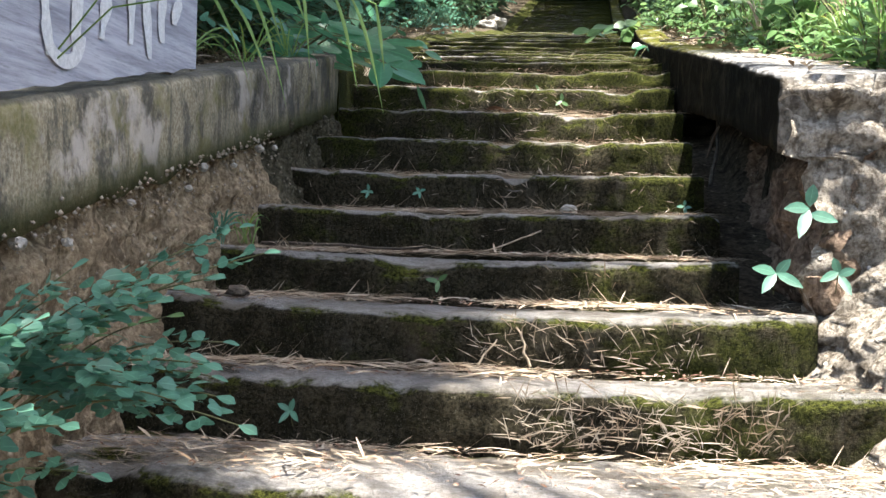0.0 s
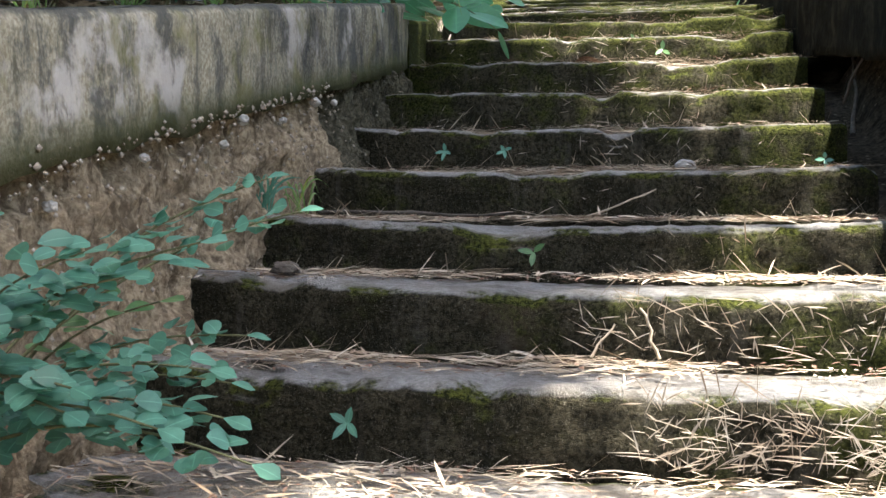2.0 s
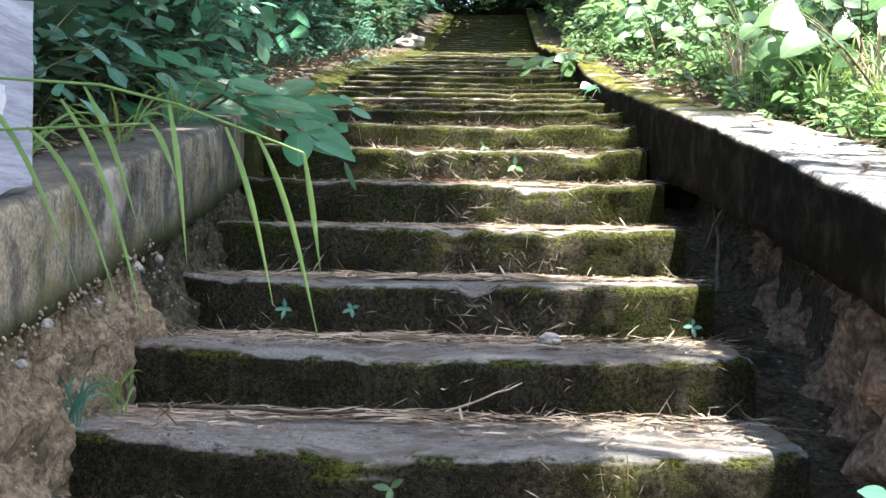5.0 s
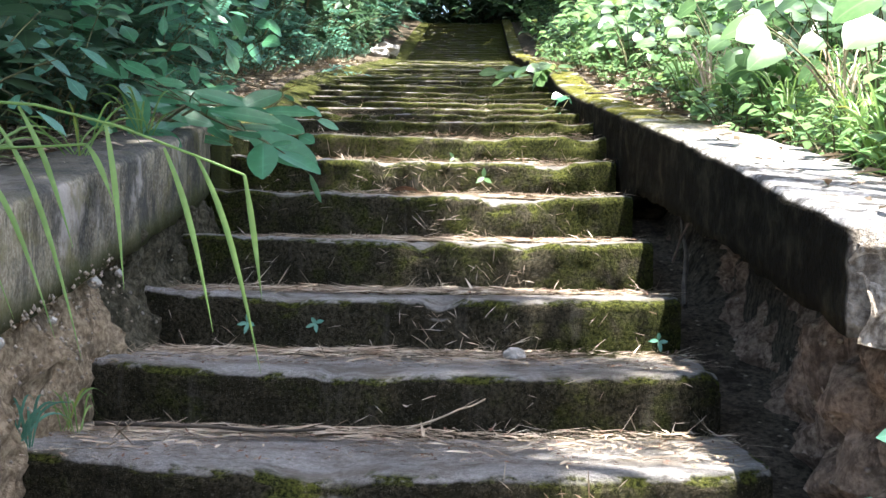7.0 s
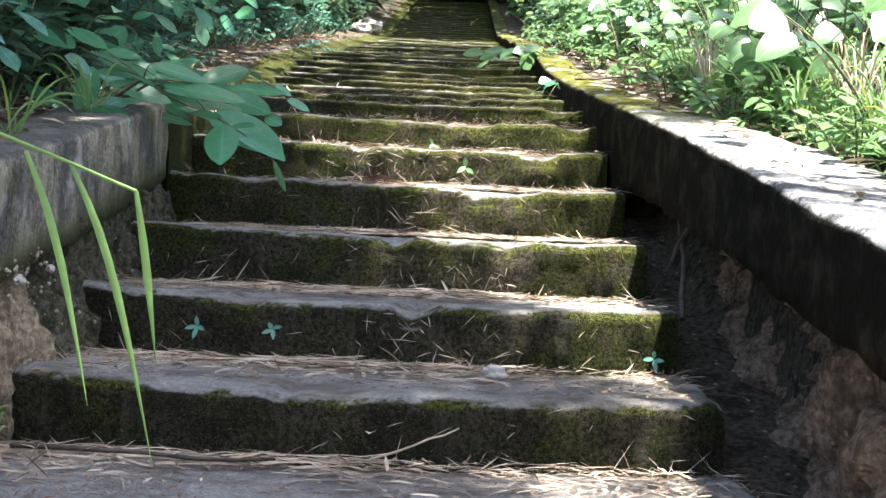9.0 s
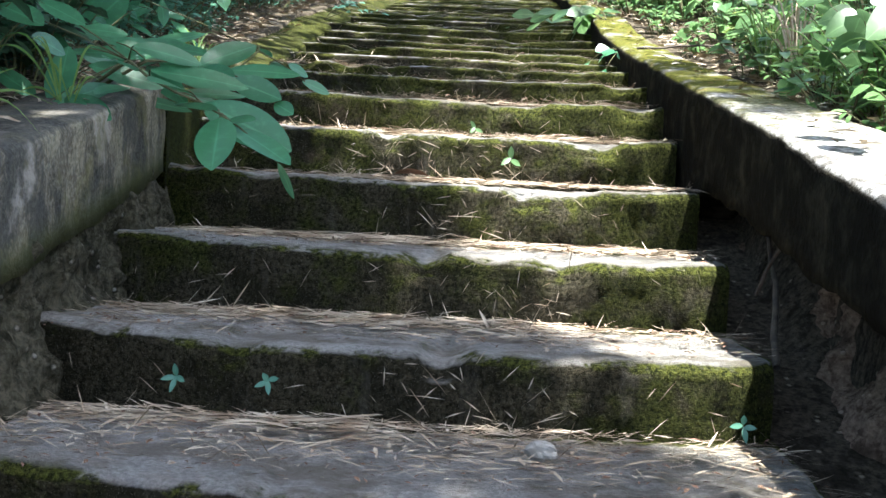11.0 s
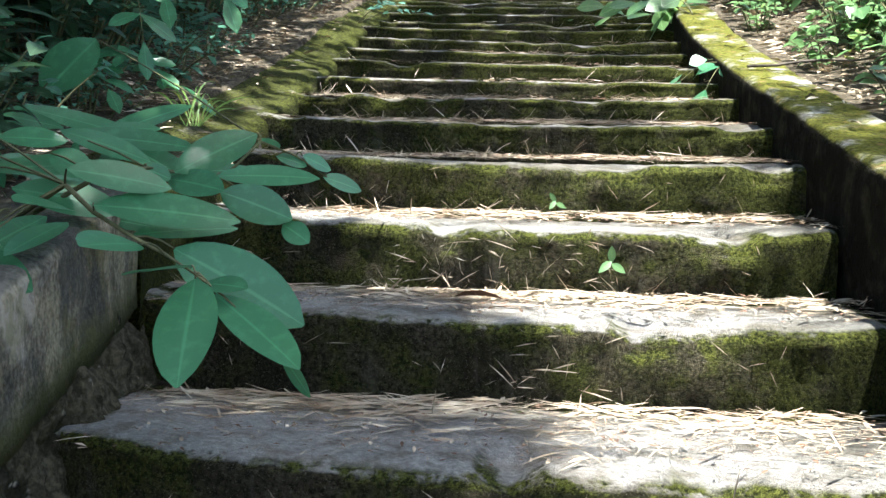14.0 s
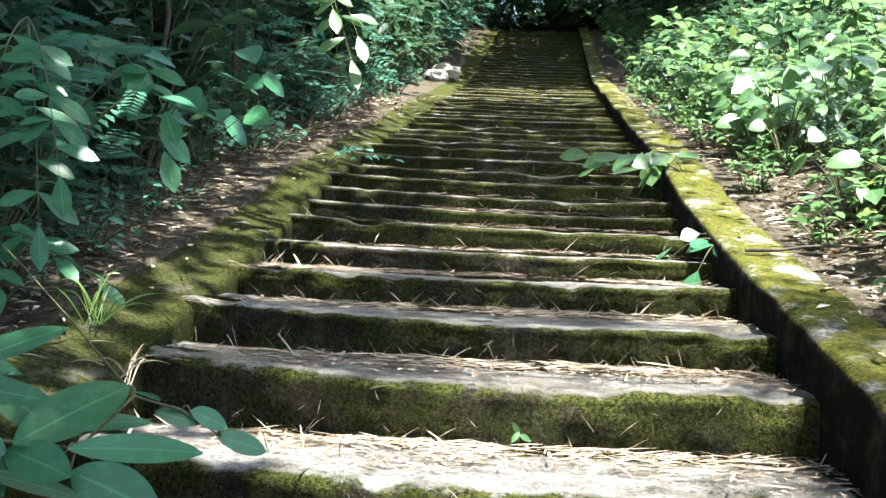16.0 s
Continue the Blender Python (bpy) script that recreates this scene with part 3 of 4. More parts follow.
# ---- trees ----
def tree(base, height, radius, clumps, label, leaf_len=0.2, per=420, size=0.9):
    """A tapered trunk with limbs that end in clumps of leaves."""
    base = Vector(base)
    ob = tagged(root("tree", base), label, "tree")
    SV, SF, LV, LF = [], [], [], []
    mid = sum((Vector(c) for c in clumps), Vector()) / len(clumps)
    fork = Vector((base.x + (mid.x - base.x) * 0.2, base.y + (mid.y - base.y) * 0.2, base.z + height * 0.55))
    tube(SV, SF, [base - Vector((0, 0, 0.3)), base + Vector((0.04, 0.03, height * 0.15)), base.lerp(fork, 0.6) + Vector((0.08, -0.05, 0)), fork], radius, radius * 0.6, 9)
    mesh("trunk", SV, SF, BARK, ob, "dark rough trunk")
    for c in clumps:
        c = Vector(c)
        SV, SF = [], []
        tube(SV, SF, arc(fork - Vector((0, 0, 0.1)), c, 0.35, 5), radius * 0.2, 0.008, 5)
        mesh("limb", SV, SF, BARK, ob)
        for _ in range(per):
            p = Vector((rng.gauss(0, 1), rng.gauss(0, 1), rng.gauss(0, 0.6)))
            p = c + p * (size * 0.5)
            way = Vector((rng.uniform(-1, 1), rng.uniform(-1, 1), rng.uniform(-0.5, 0.3)))
            leaf(LV, LF, p, way, Vector((rng.uniform(-0.6, 0.6), rng.uniform(-0.6, 0.6), 1)), leaf_len * rng.uniform(0.7, 1.3), leaf_len * 0.5, 2, 0.3, 0.15)
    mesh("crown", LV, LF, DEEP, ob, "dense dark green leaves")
    return ob


def over(points, d):
    """Places up the sun's way from points on the stairs."""
    return [(x + SUN.x * d, y + SUN.y * d, stair_z(y) + SUN.z * d) for x, y in points]


# spots to shade: six added trees hold their crowns over these, out of view
SHADE_A = [(-1.2, 1.2), (-1.15, 1.7), (-1.2, 2.3), (-0.6, 1.15), (-0.9, 0.9), (-0.8, 1.4), (-0.75, 1.9), (-0.85, 2.2), (-0.5, 2.2), (-0.2, 2.15), (-0.8, 2.65), (-0.4, 2.65), (-0.15, 2.65), (-0.8, 3.2), (-0.4, 3.2), (0.0, 3.2), (0.15, 3.1)]
SHADE_B = [(-0.8, 3.9), (-0.4, 3.9), (0.0, 3.9), (0.35, 3.85), (0.45, 3.85), (-0.8, 4.55), (-0.4, 4.55), (0.0, 4.55), (0.18, 4.5), (-0.9, 5.2), (-0.5, 5.2), (-0.2, 5.2), (-0.9, 5.8), (-0.6, 5.75), (-0.42, 5.7)]
SHADE_C = [(-2.6, 7.2), (-2.6, 8.4), (-1.25, 3.3), (-1.25, 4.2), (-1.8, 3.4), (-1.9, 4.6), (-2.2, 5.8), (-2.6, 6.8), (-2.8, 7.8), (-2.8, 8.8), (-2.9, 9.8), (-2.8, 11.0), (-2.6, 12.6), (-2.8, 14.2), (-3.3, 5.6), (-3.4, 7.2), (-3.6, 8.6), (-3.7, 10.2), (-3.5, 12.0)]
SHADE_F = [(1.25, 5.6), (1.2, 6.3), (1.15, 7.1), (1.8, 7.2), (2.4, 8.2), (1.9, 9.3), (2.7, 7.0), (2.7, 9.9), (2.0, 10.6), (2.2, 6.2), (-0.8, 7.0), (-0.4, 7.05), (0.3, 7.55), (-0.6, 7.6), (-0.3, 8.1), (-0.8, 9.3), (0.4, 9.6)]
SHADE_D = [(-0.6, 10.4), (0.3, 10.8), (-0.8, 11.6), (0.3, 11.9), (-0.5, 12.7), (0.4, 13.2), (-0.6, 14.0), (0.3, 14.6), (-0.5, 15.4), (0.2, 16.2), (-0.6, 17.0), (0.3, 17.8)]
SHADE_E = [(-0.6, 22.3), (0.5, 22.8), (-0.5, 24), (0.5, 25), (-0.4, 26.2), (0.4, 27.4), (-0.4, 28.6), (0.4, 30), (-0.4, 31.5), (0.3, 33), (-1.6, 25), (1.6, 26), (1.5, 29)]
tree((3.0, -1.8, land(3.0, -1.8)), 7.5, 0.14, over(SHADE_A, 8.5), "slender unseen tree added to shade the foot of the stairs", size=0.30, per=620, leaf_len=0.12)
tree((4.2, 0.6, land(4.2, 0.6)), 8.5, 0.16, over(SHADE_B, 9.0), "leafy unseen tree added on the bank to shade the stairs", size=0.30, per=560, leaf_len=0.12)
tree((-4.2, 2.5, land(-4.2, 2.5)), 8.0, 0.14, over(SHADE_C, 7.5), "tall unseen tree added to shade the slope above the wall", size=1.25, per=640, leaf_len=0.26)
tree((4.4, 6.0, land(4.4, 6.0)), 9, 0.15, over(SHADE_F, 9.5), "thin-crowned unseen tree added to dapple the middle of the stairs", size=0.42, per=300, leaf_len=0.12)
tree((4.2, 11.0, land(4.2, 11.0)), 9, 0.18, over(SHADE_D, 9.0), "tall tree added to shade the upper stairs, crown out of view", size=0.9, per=300)
tree((4.0, 24.0, land(4.0, 24.0)), 9, 0.18, over(SHADE_E, 8.0), "tall dense tree added to shade the top of the stairs, crown out of view", size=1.8, per=520, leaf_len=0.3)
for i in range(11):
    y = 3 + i * 2.8 + rng.uniform(-0.6, 0.6)
    x = -3.6 - rng.uniform(0, 2.5)
    h = rng.uniform(6, 8)
    z = land(x, y)
    cl = [(x + rng.uniform(-1.4, 1.2), y + rng.uniform(-1.6, 1.6), z + h * rng.uniform(0.5, 1.0)) for _ in range(8)]
    tree((x, y, z), h, rng.uniform(0.06, 0.14), cl, "dark forest tree with a dense crown", 0.26, 240, 1.6)
for i in range(30):
    y = 22.5 + i * 0.85 + rng.uniform(-0.5, 0.5)
    sgn = 1 if i % 2 else -1
    x = sgn * (2.2 + rng.uniform(0, 4.5))
    if y > 37:
        x *= 0.55
    h = rng.uniform(6, 10)
    z = land(x, min(y, 33))
    cl = [(x * 0.85 + rng.uniform(-1.6, 1.6), y + rng.uniform(-1.5, 1.5), z + h * rng.uniform(0.2, 1.0)) for _ in range(8)]
    tree((x, y, z), h, rng.uniform(0.07, 0.18), cl, "far forest tree with a dark trunk", 0.3, 230, 1.8)


# ---- things on and beside the stairs ----
def sprig(name, base, tips, leaf_len, leaf_w, material, label, pairs=5, lift=0.08):
    """A plant whose twigs run from the base to the tips, with leaflets in pairs along each."""
    SV, SF, LV, LF = [], [], [], []
    if pairs > 5:
        tips = tips + [Vector(t) + Vector((rng.uniform(-0.16, 0.0), rng.uniform(-0.1, 0.12), rng.uniform(-0.12, 0.07))) for t in tips]
    for tip in tips:
        pts = arc(base, tip, lift, 10)
        tube(SV, SF, pts, 0.004, 0.0015, 4)
        for side_way in (-1, 1, -1) if pairs > 5 else (-1, 1):
            for j in range(pairs):
                f = 0.45 + 0.55 * (j + rng.uniform(0, 0.4)) / pairs
                q = pts[min(10, int(f * 10))] + Vector((rng.uniform(-1, 1), rng.uniform(-1, 1), rng.uniform(-1, 1))) * (leaf_len * 0.5 if pairs > 5 else 0)
                d = (pts[-1] - pts[4]).normalized()
                s = d.cross(Vector((0, 0, 1))).normalized() * side_way
                leaf(LV, LF, q, s + d * rng.uniform(0.2, 0.7) + Vector((0, 0, rng.uniform(-0.3, 0.4))), (rng.uniform(-0.4, 0.4), rng.uniform(-1.4, -0.2), 0.8),
                     leaf_len * rng.uniform(0.75, 1.15), leaf_w, 6, rng.uniform(0.1, 0.4), 0.12, 0.58, 0.5 if pairs > 5 else 0.75)
        leaf(LV, LF, pts[-1], pts[-1] - pts[-2], (0, -0.4, 1), leaf_len, leaf_w, 4, 0.2, 0.12, 0.6)
    ob = tagged(root(name, base), label, "plant")
    mesh("stem", SV, SF, STEMM, ob, "thin branching brown stem")
    mesh("foliage", LV, LF, material, ob)
    return ob


sprig("compound_leaf_plant", (-0.93, 1.15, 0.50), [(-0.33, 1.5, 0.99), (-0.23, 1.0, 0.66), (-0.30, 1.0, 0.95), (-0.31, 1.1, 0.70), (-0.41, 0.9, 0.94), (-0.43, 0.9, 0.77), (-0.43, 1.5, 0.77), (-0.52, 1.3, 0.62)],
      0.046, 0.034, BLUE, "blue-green plant with paired oval leaflets by the earth bank", 11, 0.10)
sprig("compound_leaf_plant", (-0.90, 0.75, 0.35), [(-0.49, 0.8, 0.97), (-0.49, 0.9, 0.57), (-0.46, 0.6, 0.89), (-0.46, 0.7, 0.70), (-0.60, 0.7, 0.80), (-0.62, 0.85, 0.55), (-0.55, 0.95, 0.85)],
      0.043, 0.032, BLUE, "blue-green plant with paired oval leaflets leaning over the steps", 11, 0.10)
sprig("yellow_green_sprig", (-0.90, 1.45, 0.62), [(-0.50, 1.3, 0.845), (-0.58, 1.35, 0.88)], 0.06, 0.03, BRIGHT, "pale yellow-green sprig growing from the bank", 3, 0.04)


# broad-leaved branch that hangs over the left wall
LEAVES_A = [
    (-1.28, 5.60, 2.26, -0.92, 5.60, 2.23, 0.063), (-0.73, 5.60, 2.27, -0.89, 5.44, 2.17, 0.081), (-0.93, 5.45, 2.15, -0.76, 5.35, 2.12, 0.065),
    (-0.80, 5.45, 2.16, -0.55, 5.50, 2.15, 0.047), (-0.78, 5.42, 2.12, -0.60, 5.39, 2.05, 0.078), (-1.01, 5.00, 2.19, -0.82, 5.10, 2.14, 0.067),
    (-0.95, 5.00, 2.11, -0.66, 5.10, 2.07, 0.073), (-0.88, 5.05, 2.04, -0.68, 5.18, 2.04, 0.040), (-0.79, 4.85, 2.04, -0.85, 4.70, 2.04, 0.088),
    (-0.71, 4.95, 1.98, -0.78, 4.75, 1.98, 0.061)]
LEAVES_B = [
    (-0.69, 4.92, 1.96, -0.64, 4.65, 1.80, 0.094), (-0.67, 4.92, 1.95, -0.56, 4.85, 1.94, 0.042), (-0.64, 4.90, 1.93, -0.43, 4.72, 1.82, 0.075),
    (-0.47, 4.80, 1.82, -0.44, 4.90, 1.71, 0.022), (-0.78, 5.05, 2.01, -0.48, 4.95, 1.87, 0.110), (-0.72, 5.60, 2.26, -0.69, 5.65, 2.22, 0.034),
    (-0.69, 5.65, 2.21, -0.62, 5.68, 2.17, 0.037), (-0.62, 5.68, 2.21, -0.56, 5.72, 2.16, 0.038), (-0.57, 5.72, 2.15, -0.48, 5.77, 2.10, 0.041),
    (-0.61, 5.40, 2.04, -0.54, 5.35, 1.99, 0.045)]
LEAVES_C = [
    (-1.14, 5.20, 2.22, -1.05, 5.20, 2.16, 0.060), (-0.98, 5.40, 2.18, -0.92, 5.40, 2.14, 0.039), (-1.28, 4.90, 1.97, -1.09, 4.80, 1.93, 0.087),
    (-1.20, 4.90, 2.00, -1.04, 4.85, 1.93, 0.066), (-1.27, 5.10, 2.19, -1.27, 5.00, 1.99, 0.077), (-1.59, 6.60, 2.60, -1.73, 6.50, 2.41, 0.161),
    (-1.48, 5.00, 2.31, -1.29, 4.90, 2.23, 0.075), (-1.38, 5.10, 2.34, -1.23, 5.10, 2.26, 0.063)]
HUB = [(-1.45, 5.35, 1.95), (-1.06, 5.10, 2.15), (-0.97, 5.05, 2.09), (-0.86, 5.00, 2.04), (-0.77, 4.95, 2.01), (-0.69, 4.92, 1.97)]
HUB_BACK = [(-1.45, 5.35, 1.95), (-1.03, 5.20, 2.16), (-0.97, 5.40, 2.18), (-0.80, 5.50, 2.15), (-0.72, 5.60, 2.25), (-0.64, 5.68, 2.21), (-0.56, 5.72, 2.15)]


def hanging_branch():
    V, F = [], []
    tube(V, F, HUB, 0.008, 0.003, 6)
    tube(V, F, HUB_BACK, 0.007, 0.002, 6)
    shown = LEAVES_A + LEAVES_B + LEAVES_C
    for x, y, z, *_ in shown:
        p = Vector((x, y, z))
        near = min(HUB + HUB_BACK, key=lambda h: (Vector(h) - p).length)
        tube(V, F, arc(near, p, 0.012, 3), 0.003, 0.002, 4)
    ob = tagged(root("broad_leaf_branch", HUB[0]), "green broad-leaved branch hanging over the wall", "plant")
    mesh("twig", V, F, STEMM, ob, "thin branching brown twig")
    extra = []
    for i, (x, y, z, a, b, c, w) in enumerate(LEAVES_A + LEAVES_A + LEAVES_C):
        dx, dy, dz = rng.uniform(-0.45, -0.05 if i < 10 else -0.3), rng.uniform(0.1, 0.5), rng.uniform(0.0, 0.14)
        extra.append((x + dx, y + dy, z + dz, a + dx + rng.uniform(-0.08, 0.08), b + dy + rng.uniform(-0.1, 0.1), c + dz + rng.uniform(-0.1, 0.04), w * rng.uniform(0.7, 1.0)))
    for x, y, z, a, b, c, w in shown + extra:
        LV, LF = [], []
        p, q = Vector((x, y, z)), Vector((a, b, c))
        leaf(LV, LF, p, q - p + Vector((0, 0, 0.02)), (rng.uniform(-0.4, 0.4), -0.75 + rng.uniform(-0.2, 0.2), 0.7), (q - p).length * 1.08, w * 1.4, 10, 0.08, 0.12, 0.5, 0.6)
        mesh("leaf", LV, LF, BROAD, ob)


hanging_branch()


def blade_tuft(name, blades, material, label, stalks=(), width=0.014):
    """Long grass: each blade runs from a foot over a crest to its tip."""
    V, F = [], []
    single = bool(stalks)
    if single:
        thing = tagged(root(name, stalks[0][0]), label, "grass")
    for stalk in stalks:
        SV, SF = [], []
        tube(SV, SF, stalk, 0.003, 0.0018, 5)
        mesh("stalk", SV, SF, material, thing, "thin arching stalk")
    for a, b, lift in blades:
        pts = arc(a, b, lift, 9)
        d = (Vector(b) - Vector(a))
        s = d.cross(Vector((0, 1, 0.15)))
        s = s.normalized() if s.length > 1e-4 else Vector((1, 0, 0))
        o = len(V)
        for i, p in enumerate(pts):
            w = width * 0.5 * min(1, (1 - i / 9.2) * 2.2) * (0.5 + 0.5 * min(1, i / 3))
            V.extend((p - s * w, p + Vector((0, -0.0015, 0.001)), p + s * w))
        for i in range(9):
            k = o + 3 * i
            F.extend(((k, k + 1, k + 4, k + 3), (k + 1, k + 2, k + 5, k + 4)))
        if single:
            mesh("blade", V, F, material, thing)
            V, F = [], []
    if single:
        return thing
    return tagged(mesh(name, V, F, material), label, "grass")


ROOT = (-1.06, 1.75, 1.44)
STALK = [ROOT, (-0.85, 1.70, 1.66), (-0.60, 1.66, 1.735), (-0.392, 1.65, 1.721), (-0.278, 1.65, 1.693), (-0.164, 1.65, 1.651), (-0.096, 1.65, 1.625)]
STALK2 = [ROOT, (-0.8, 1.66, 1.62), (-0.55, 1.65, 1.655), (-0.391, 1.65, 1.662), (-0.319, 1.65, 1.666)]
blade_tuft("long_grass", [((-0.096, 1.65, 1.625), (-0.07, 1.65, 1.451), 0.01), ((-0.164, 1.65, 1.651), (-0.07, 1.65, 1.346), 0.04), ((-0.209, 1.65, 1.661), (-0.138, 1.65, 1.405), 0.03),
                          ((-0.293, 1.65, 1.696), (-0.264, 1.65, 1.463), 0.03), ((-0.319, 1.65, 1.666), (-0.28, 1.65, 1.583), 0.01), ((-0.45, 1.65, 1.70), (-0.323, 1.65, 1.364), 0.05),
                          ((-0.50, 1.65, 1.66), (-0.361, 1.65, 1.393), 0.05), ((-0.42, 1.66, 1.72), (-0.34, 1.66, 1.52), 0.02), ((-0.6, 1.66, 1.73), (-0.42, 1.65, 1.42), 0.05)], GRASSM,
           "long green grass arching over from the wall top", [STALK, STALK2], 0.0085)


def tuft(x, y, z, n, h, spread, material, label, width=0.008):
    blades = []
    for _ in range(n):
        a = rng.uniform(0, 6.28)
        r = rng.uniform(0.3, 1) * spread
        blades.append(((x + rng.uniform(-0.03, 0.03), y + rng.uniform(-0.03, 0.03), z - 0.02), (x + math.cos(a) * r, y + math.sin(a) * r, z + h * rng.uniform(0.1, 0.9)), h * rng.uniform(0.2, 0.6)))
    return blade_tuft("grass_tuft", blades, material, label, (), width)


for i in range(26):
    y = 2.7 + i * 0.19
    x = 1.06 + rng.uniform(0.46, 0.75)
    tuft(x, y, land(x, y), 34, rng.uniform(0.2, 0.5), 0.3, STRAWM if i % 5 == 2 else GRASSM, "sunlit grass tuft, partly dry, at the wall's edge")
tuft(-1.28, 6.75, wall_top(6.75) - 0.04, 16, 0.16, 0.26, GRASSM, "thin yellow-green grass tuft on the mossy kerb", 0.006)
tuft(-1.12, 6.62, 2.14, 12, 0.10, 0.24, STRAWM, "dry grass tuft at the end of a step", 0.005)
tuft(-0.97, 3.05, 1.0, 14, 0.13, 0.14, BLUE, "small green weed tuft at the foot of the bank")
tuft(-0.93, 3.3, 1.0, 10, 0.12, 0.16, GRASSM, "thin green grass at the foot of the bank", 0.006)
for y in (3.2, 4.1, 4.9, 2.6, 2.1):
    tuft(-1.2, y, wall_top(y) - 0.03, 12, 0.22, 0.3, GRASSM, "narrow green grass on top of the wall")


def seedling(x, y, z, size, label, material=BLUE, count=4):
    SV, SF, LV, LF = [], [], [], []
    top = Vector((x, y - 0.02 * size / 0.05, z + size * 0.9))
    tube(SV, SF, [Vector((x, y + 0.01, z - 0.01)), top], 0.0018, 0.0012, 4)
    turn = rng.uniform(0, 6)
    for i in range(count):
        a = turn + i * 6.28 / count + rng.uniform(-0.3, 0.3)
        leaf(LV, LF, top - Vector((0, 0, rng.uniform(0, size * 0.3))), (math.cos(a), -0.35 + 0.3 * math.sin(a), math.sin(a) * 0.9), (0, -1, 0.4), size * rng.uniform(0.8, 1.2), size * 0.42, 4, 0.15, 0.15)
    ob = tagged(root("seedling", (x, y, z)), label, "seedling")
    mesh("stem", SV, SF, STEMM, ob, "thin stem")
    mesh("foliage", LV, LF, material, ob)


for x, y, z in ((-0.604, 4.225, 1.205), (-0.356, 4.225, 1.21), (0.90, 4.215, 1.16)):
    seedling(x, y, z, 0.038, "tiny green seedling rooted in a step's face")
seedling(-0.37, 1.945, 0.50, 0.042, "small bright seedling at the foot of a step")
seedling(-0.08, 2.90, 0.83, 0.045, "small pale seedling at the foot of a step", BRIGHT, 3)
seedling(0.272, 6.07, 1.84, 0.06, "small pale seedling rooted in a mossy step", BRIGHT, 3)
seedling(0.10, 6.645, 2.0, 0.045, "tiny pale seedling at the foot of a step", BRIGHT, 3)
seedling(1.13, 2.47, 1.07, 0.095, "pale sunlit seedling on the stony bank", BLUE, 4)
seedling(1.06, 2.62, 0.88, 0.085, "sunlit seedling with four leaves on the bank", BLUE, 4)
seedling(1.21, 2.40, 0.90, 0.07, "pale sunlit seedling low on the bank", BLUE, 4)
sprig("kerb_vine", (0.98, 10.0, 3.02), [(0.23, 11.2, 3.12), (0.50, 10.6, 3.10), (0.67, 10.3, 3.00), (0.80, 10.1, 3.05), (0.95, 10.9, 3.12)], 0.20, 0.12, BRIGHT, "large-leaved vine spilling over the mossy wall", 2, 0.10)
sprig("kerb_vine", (1.0, 8.5, 2.62), [(0.78, 8.8, 2.60), (0.84, 8.3, 2.50), (0.74, 8.5, 2.55)], 0.13, 0.085, BROAD, "light green sprig hanging over the side wall", 1, 0.06)
sprig("kerb_sprig", (-1.25, 10.3, 3.0), [(-0.80, 10.35, 3.08), (-0.95, 10.1, 3.12), (-1.05, 10.5, 3.15)], 0.07, 0.04, BLUE, "small pale sprig on the mossy kerb", 4, 0.05)


def stick(a, b, r, label, material=STRAWM):
    V, F = [], []
    a, b = Vector(a), Vector(b)
    pts = [a.lerp(b, i / 6) + Vector((rng.uniform(-1, 1), rng.uniform(-1, 1), rng.uniform(-0.5, 1))) * r * 1.2 for i in range(7)]
    tube(V, F, pts, r, r * 0.6, 5)
    tagged(mesh("stick", V, F, material), label, "stick")


def big_leaf_plant(x, y, h, n, size, material, label):
    z = land(x, y)
    ob = tagged(root("big_leaf_plant", (x, y, z)), label, "plant")
    for i in range(n):
        a = i * 2.4 + rng.uniform(-0.4, 0.4)
        r = h * rng.uniform(0.25, 0.6)
        tip = Vector((x + math.cos(a) * r, y + math.sin(a) * r, z + h * rng.uniform(0.55, 1.0)))
        SV, SF, LV, LF = [], [], [], []
        tube(SV, SF, arc((x, y, z - 0.03), tip, h * 0.12, 5), 0.006, 0.003, 4)
        stalk = mesh("stalk", SV, SF, STEMM, ob, "thin green leaf stalk")
        leaf(LV, LF, tip, (math.cos(a), math.sin(a) - 0.3, rng.uniform(-0.5, 0.1)), (rng.uniform(-0.4, 0.4), -0.8, 0.8), size * rng.uniform(0.7, 1.2), size * rng.uniform(0.75, 0.95), 7, 0.35, 0.15, 0.36, 0.55)
        blade = mesh("leaf", LV, LF, material)
        blade.parent = stalk
        blade.matrix_parent_inverse = ob.matrix_basis.inverted() @ ob.matrix_basis


for i in range(56):
    y = 2.9 + i * 0.19
    x = lerp_table(y, RFACE) + rng.uniform(0.6, 1.9)
    big_leaf_plant(x, y, rng.uniform(0.35, 0.75), rng.randint(7, 11), rng.uniform(0.13, 0.21), BRIGHT, "sunlit plant with large heart-shaped leaves above the wall")
for i in range(8):
    y = 5.0 + i * 0.8
    x = lerp_table(y, LFACE) - rng.uniform(0.7, 1.3)
    big_leaf_plant(x, y, rng.uniform(0.35, 0.7), rng.randint(5, 8), rng.uniform(0.16, 0.26), BROAD, "shaded plant with large green leaves behind the kerb")


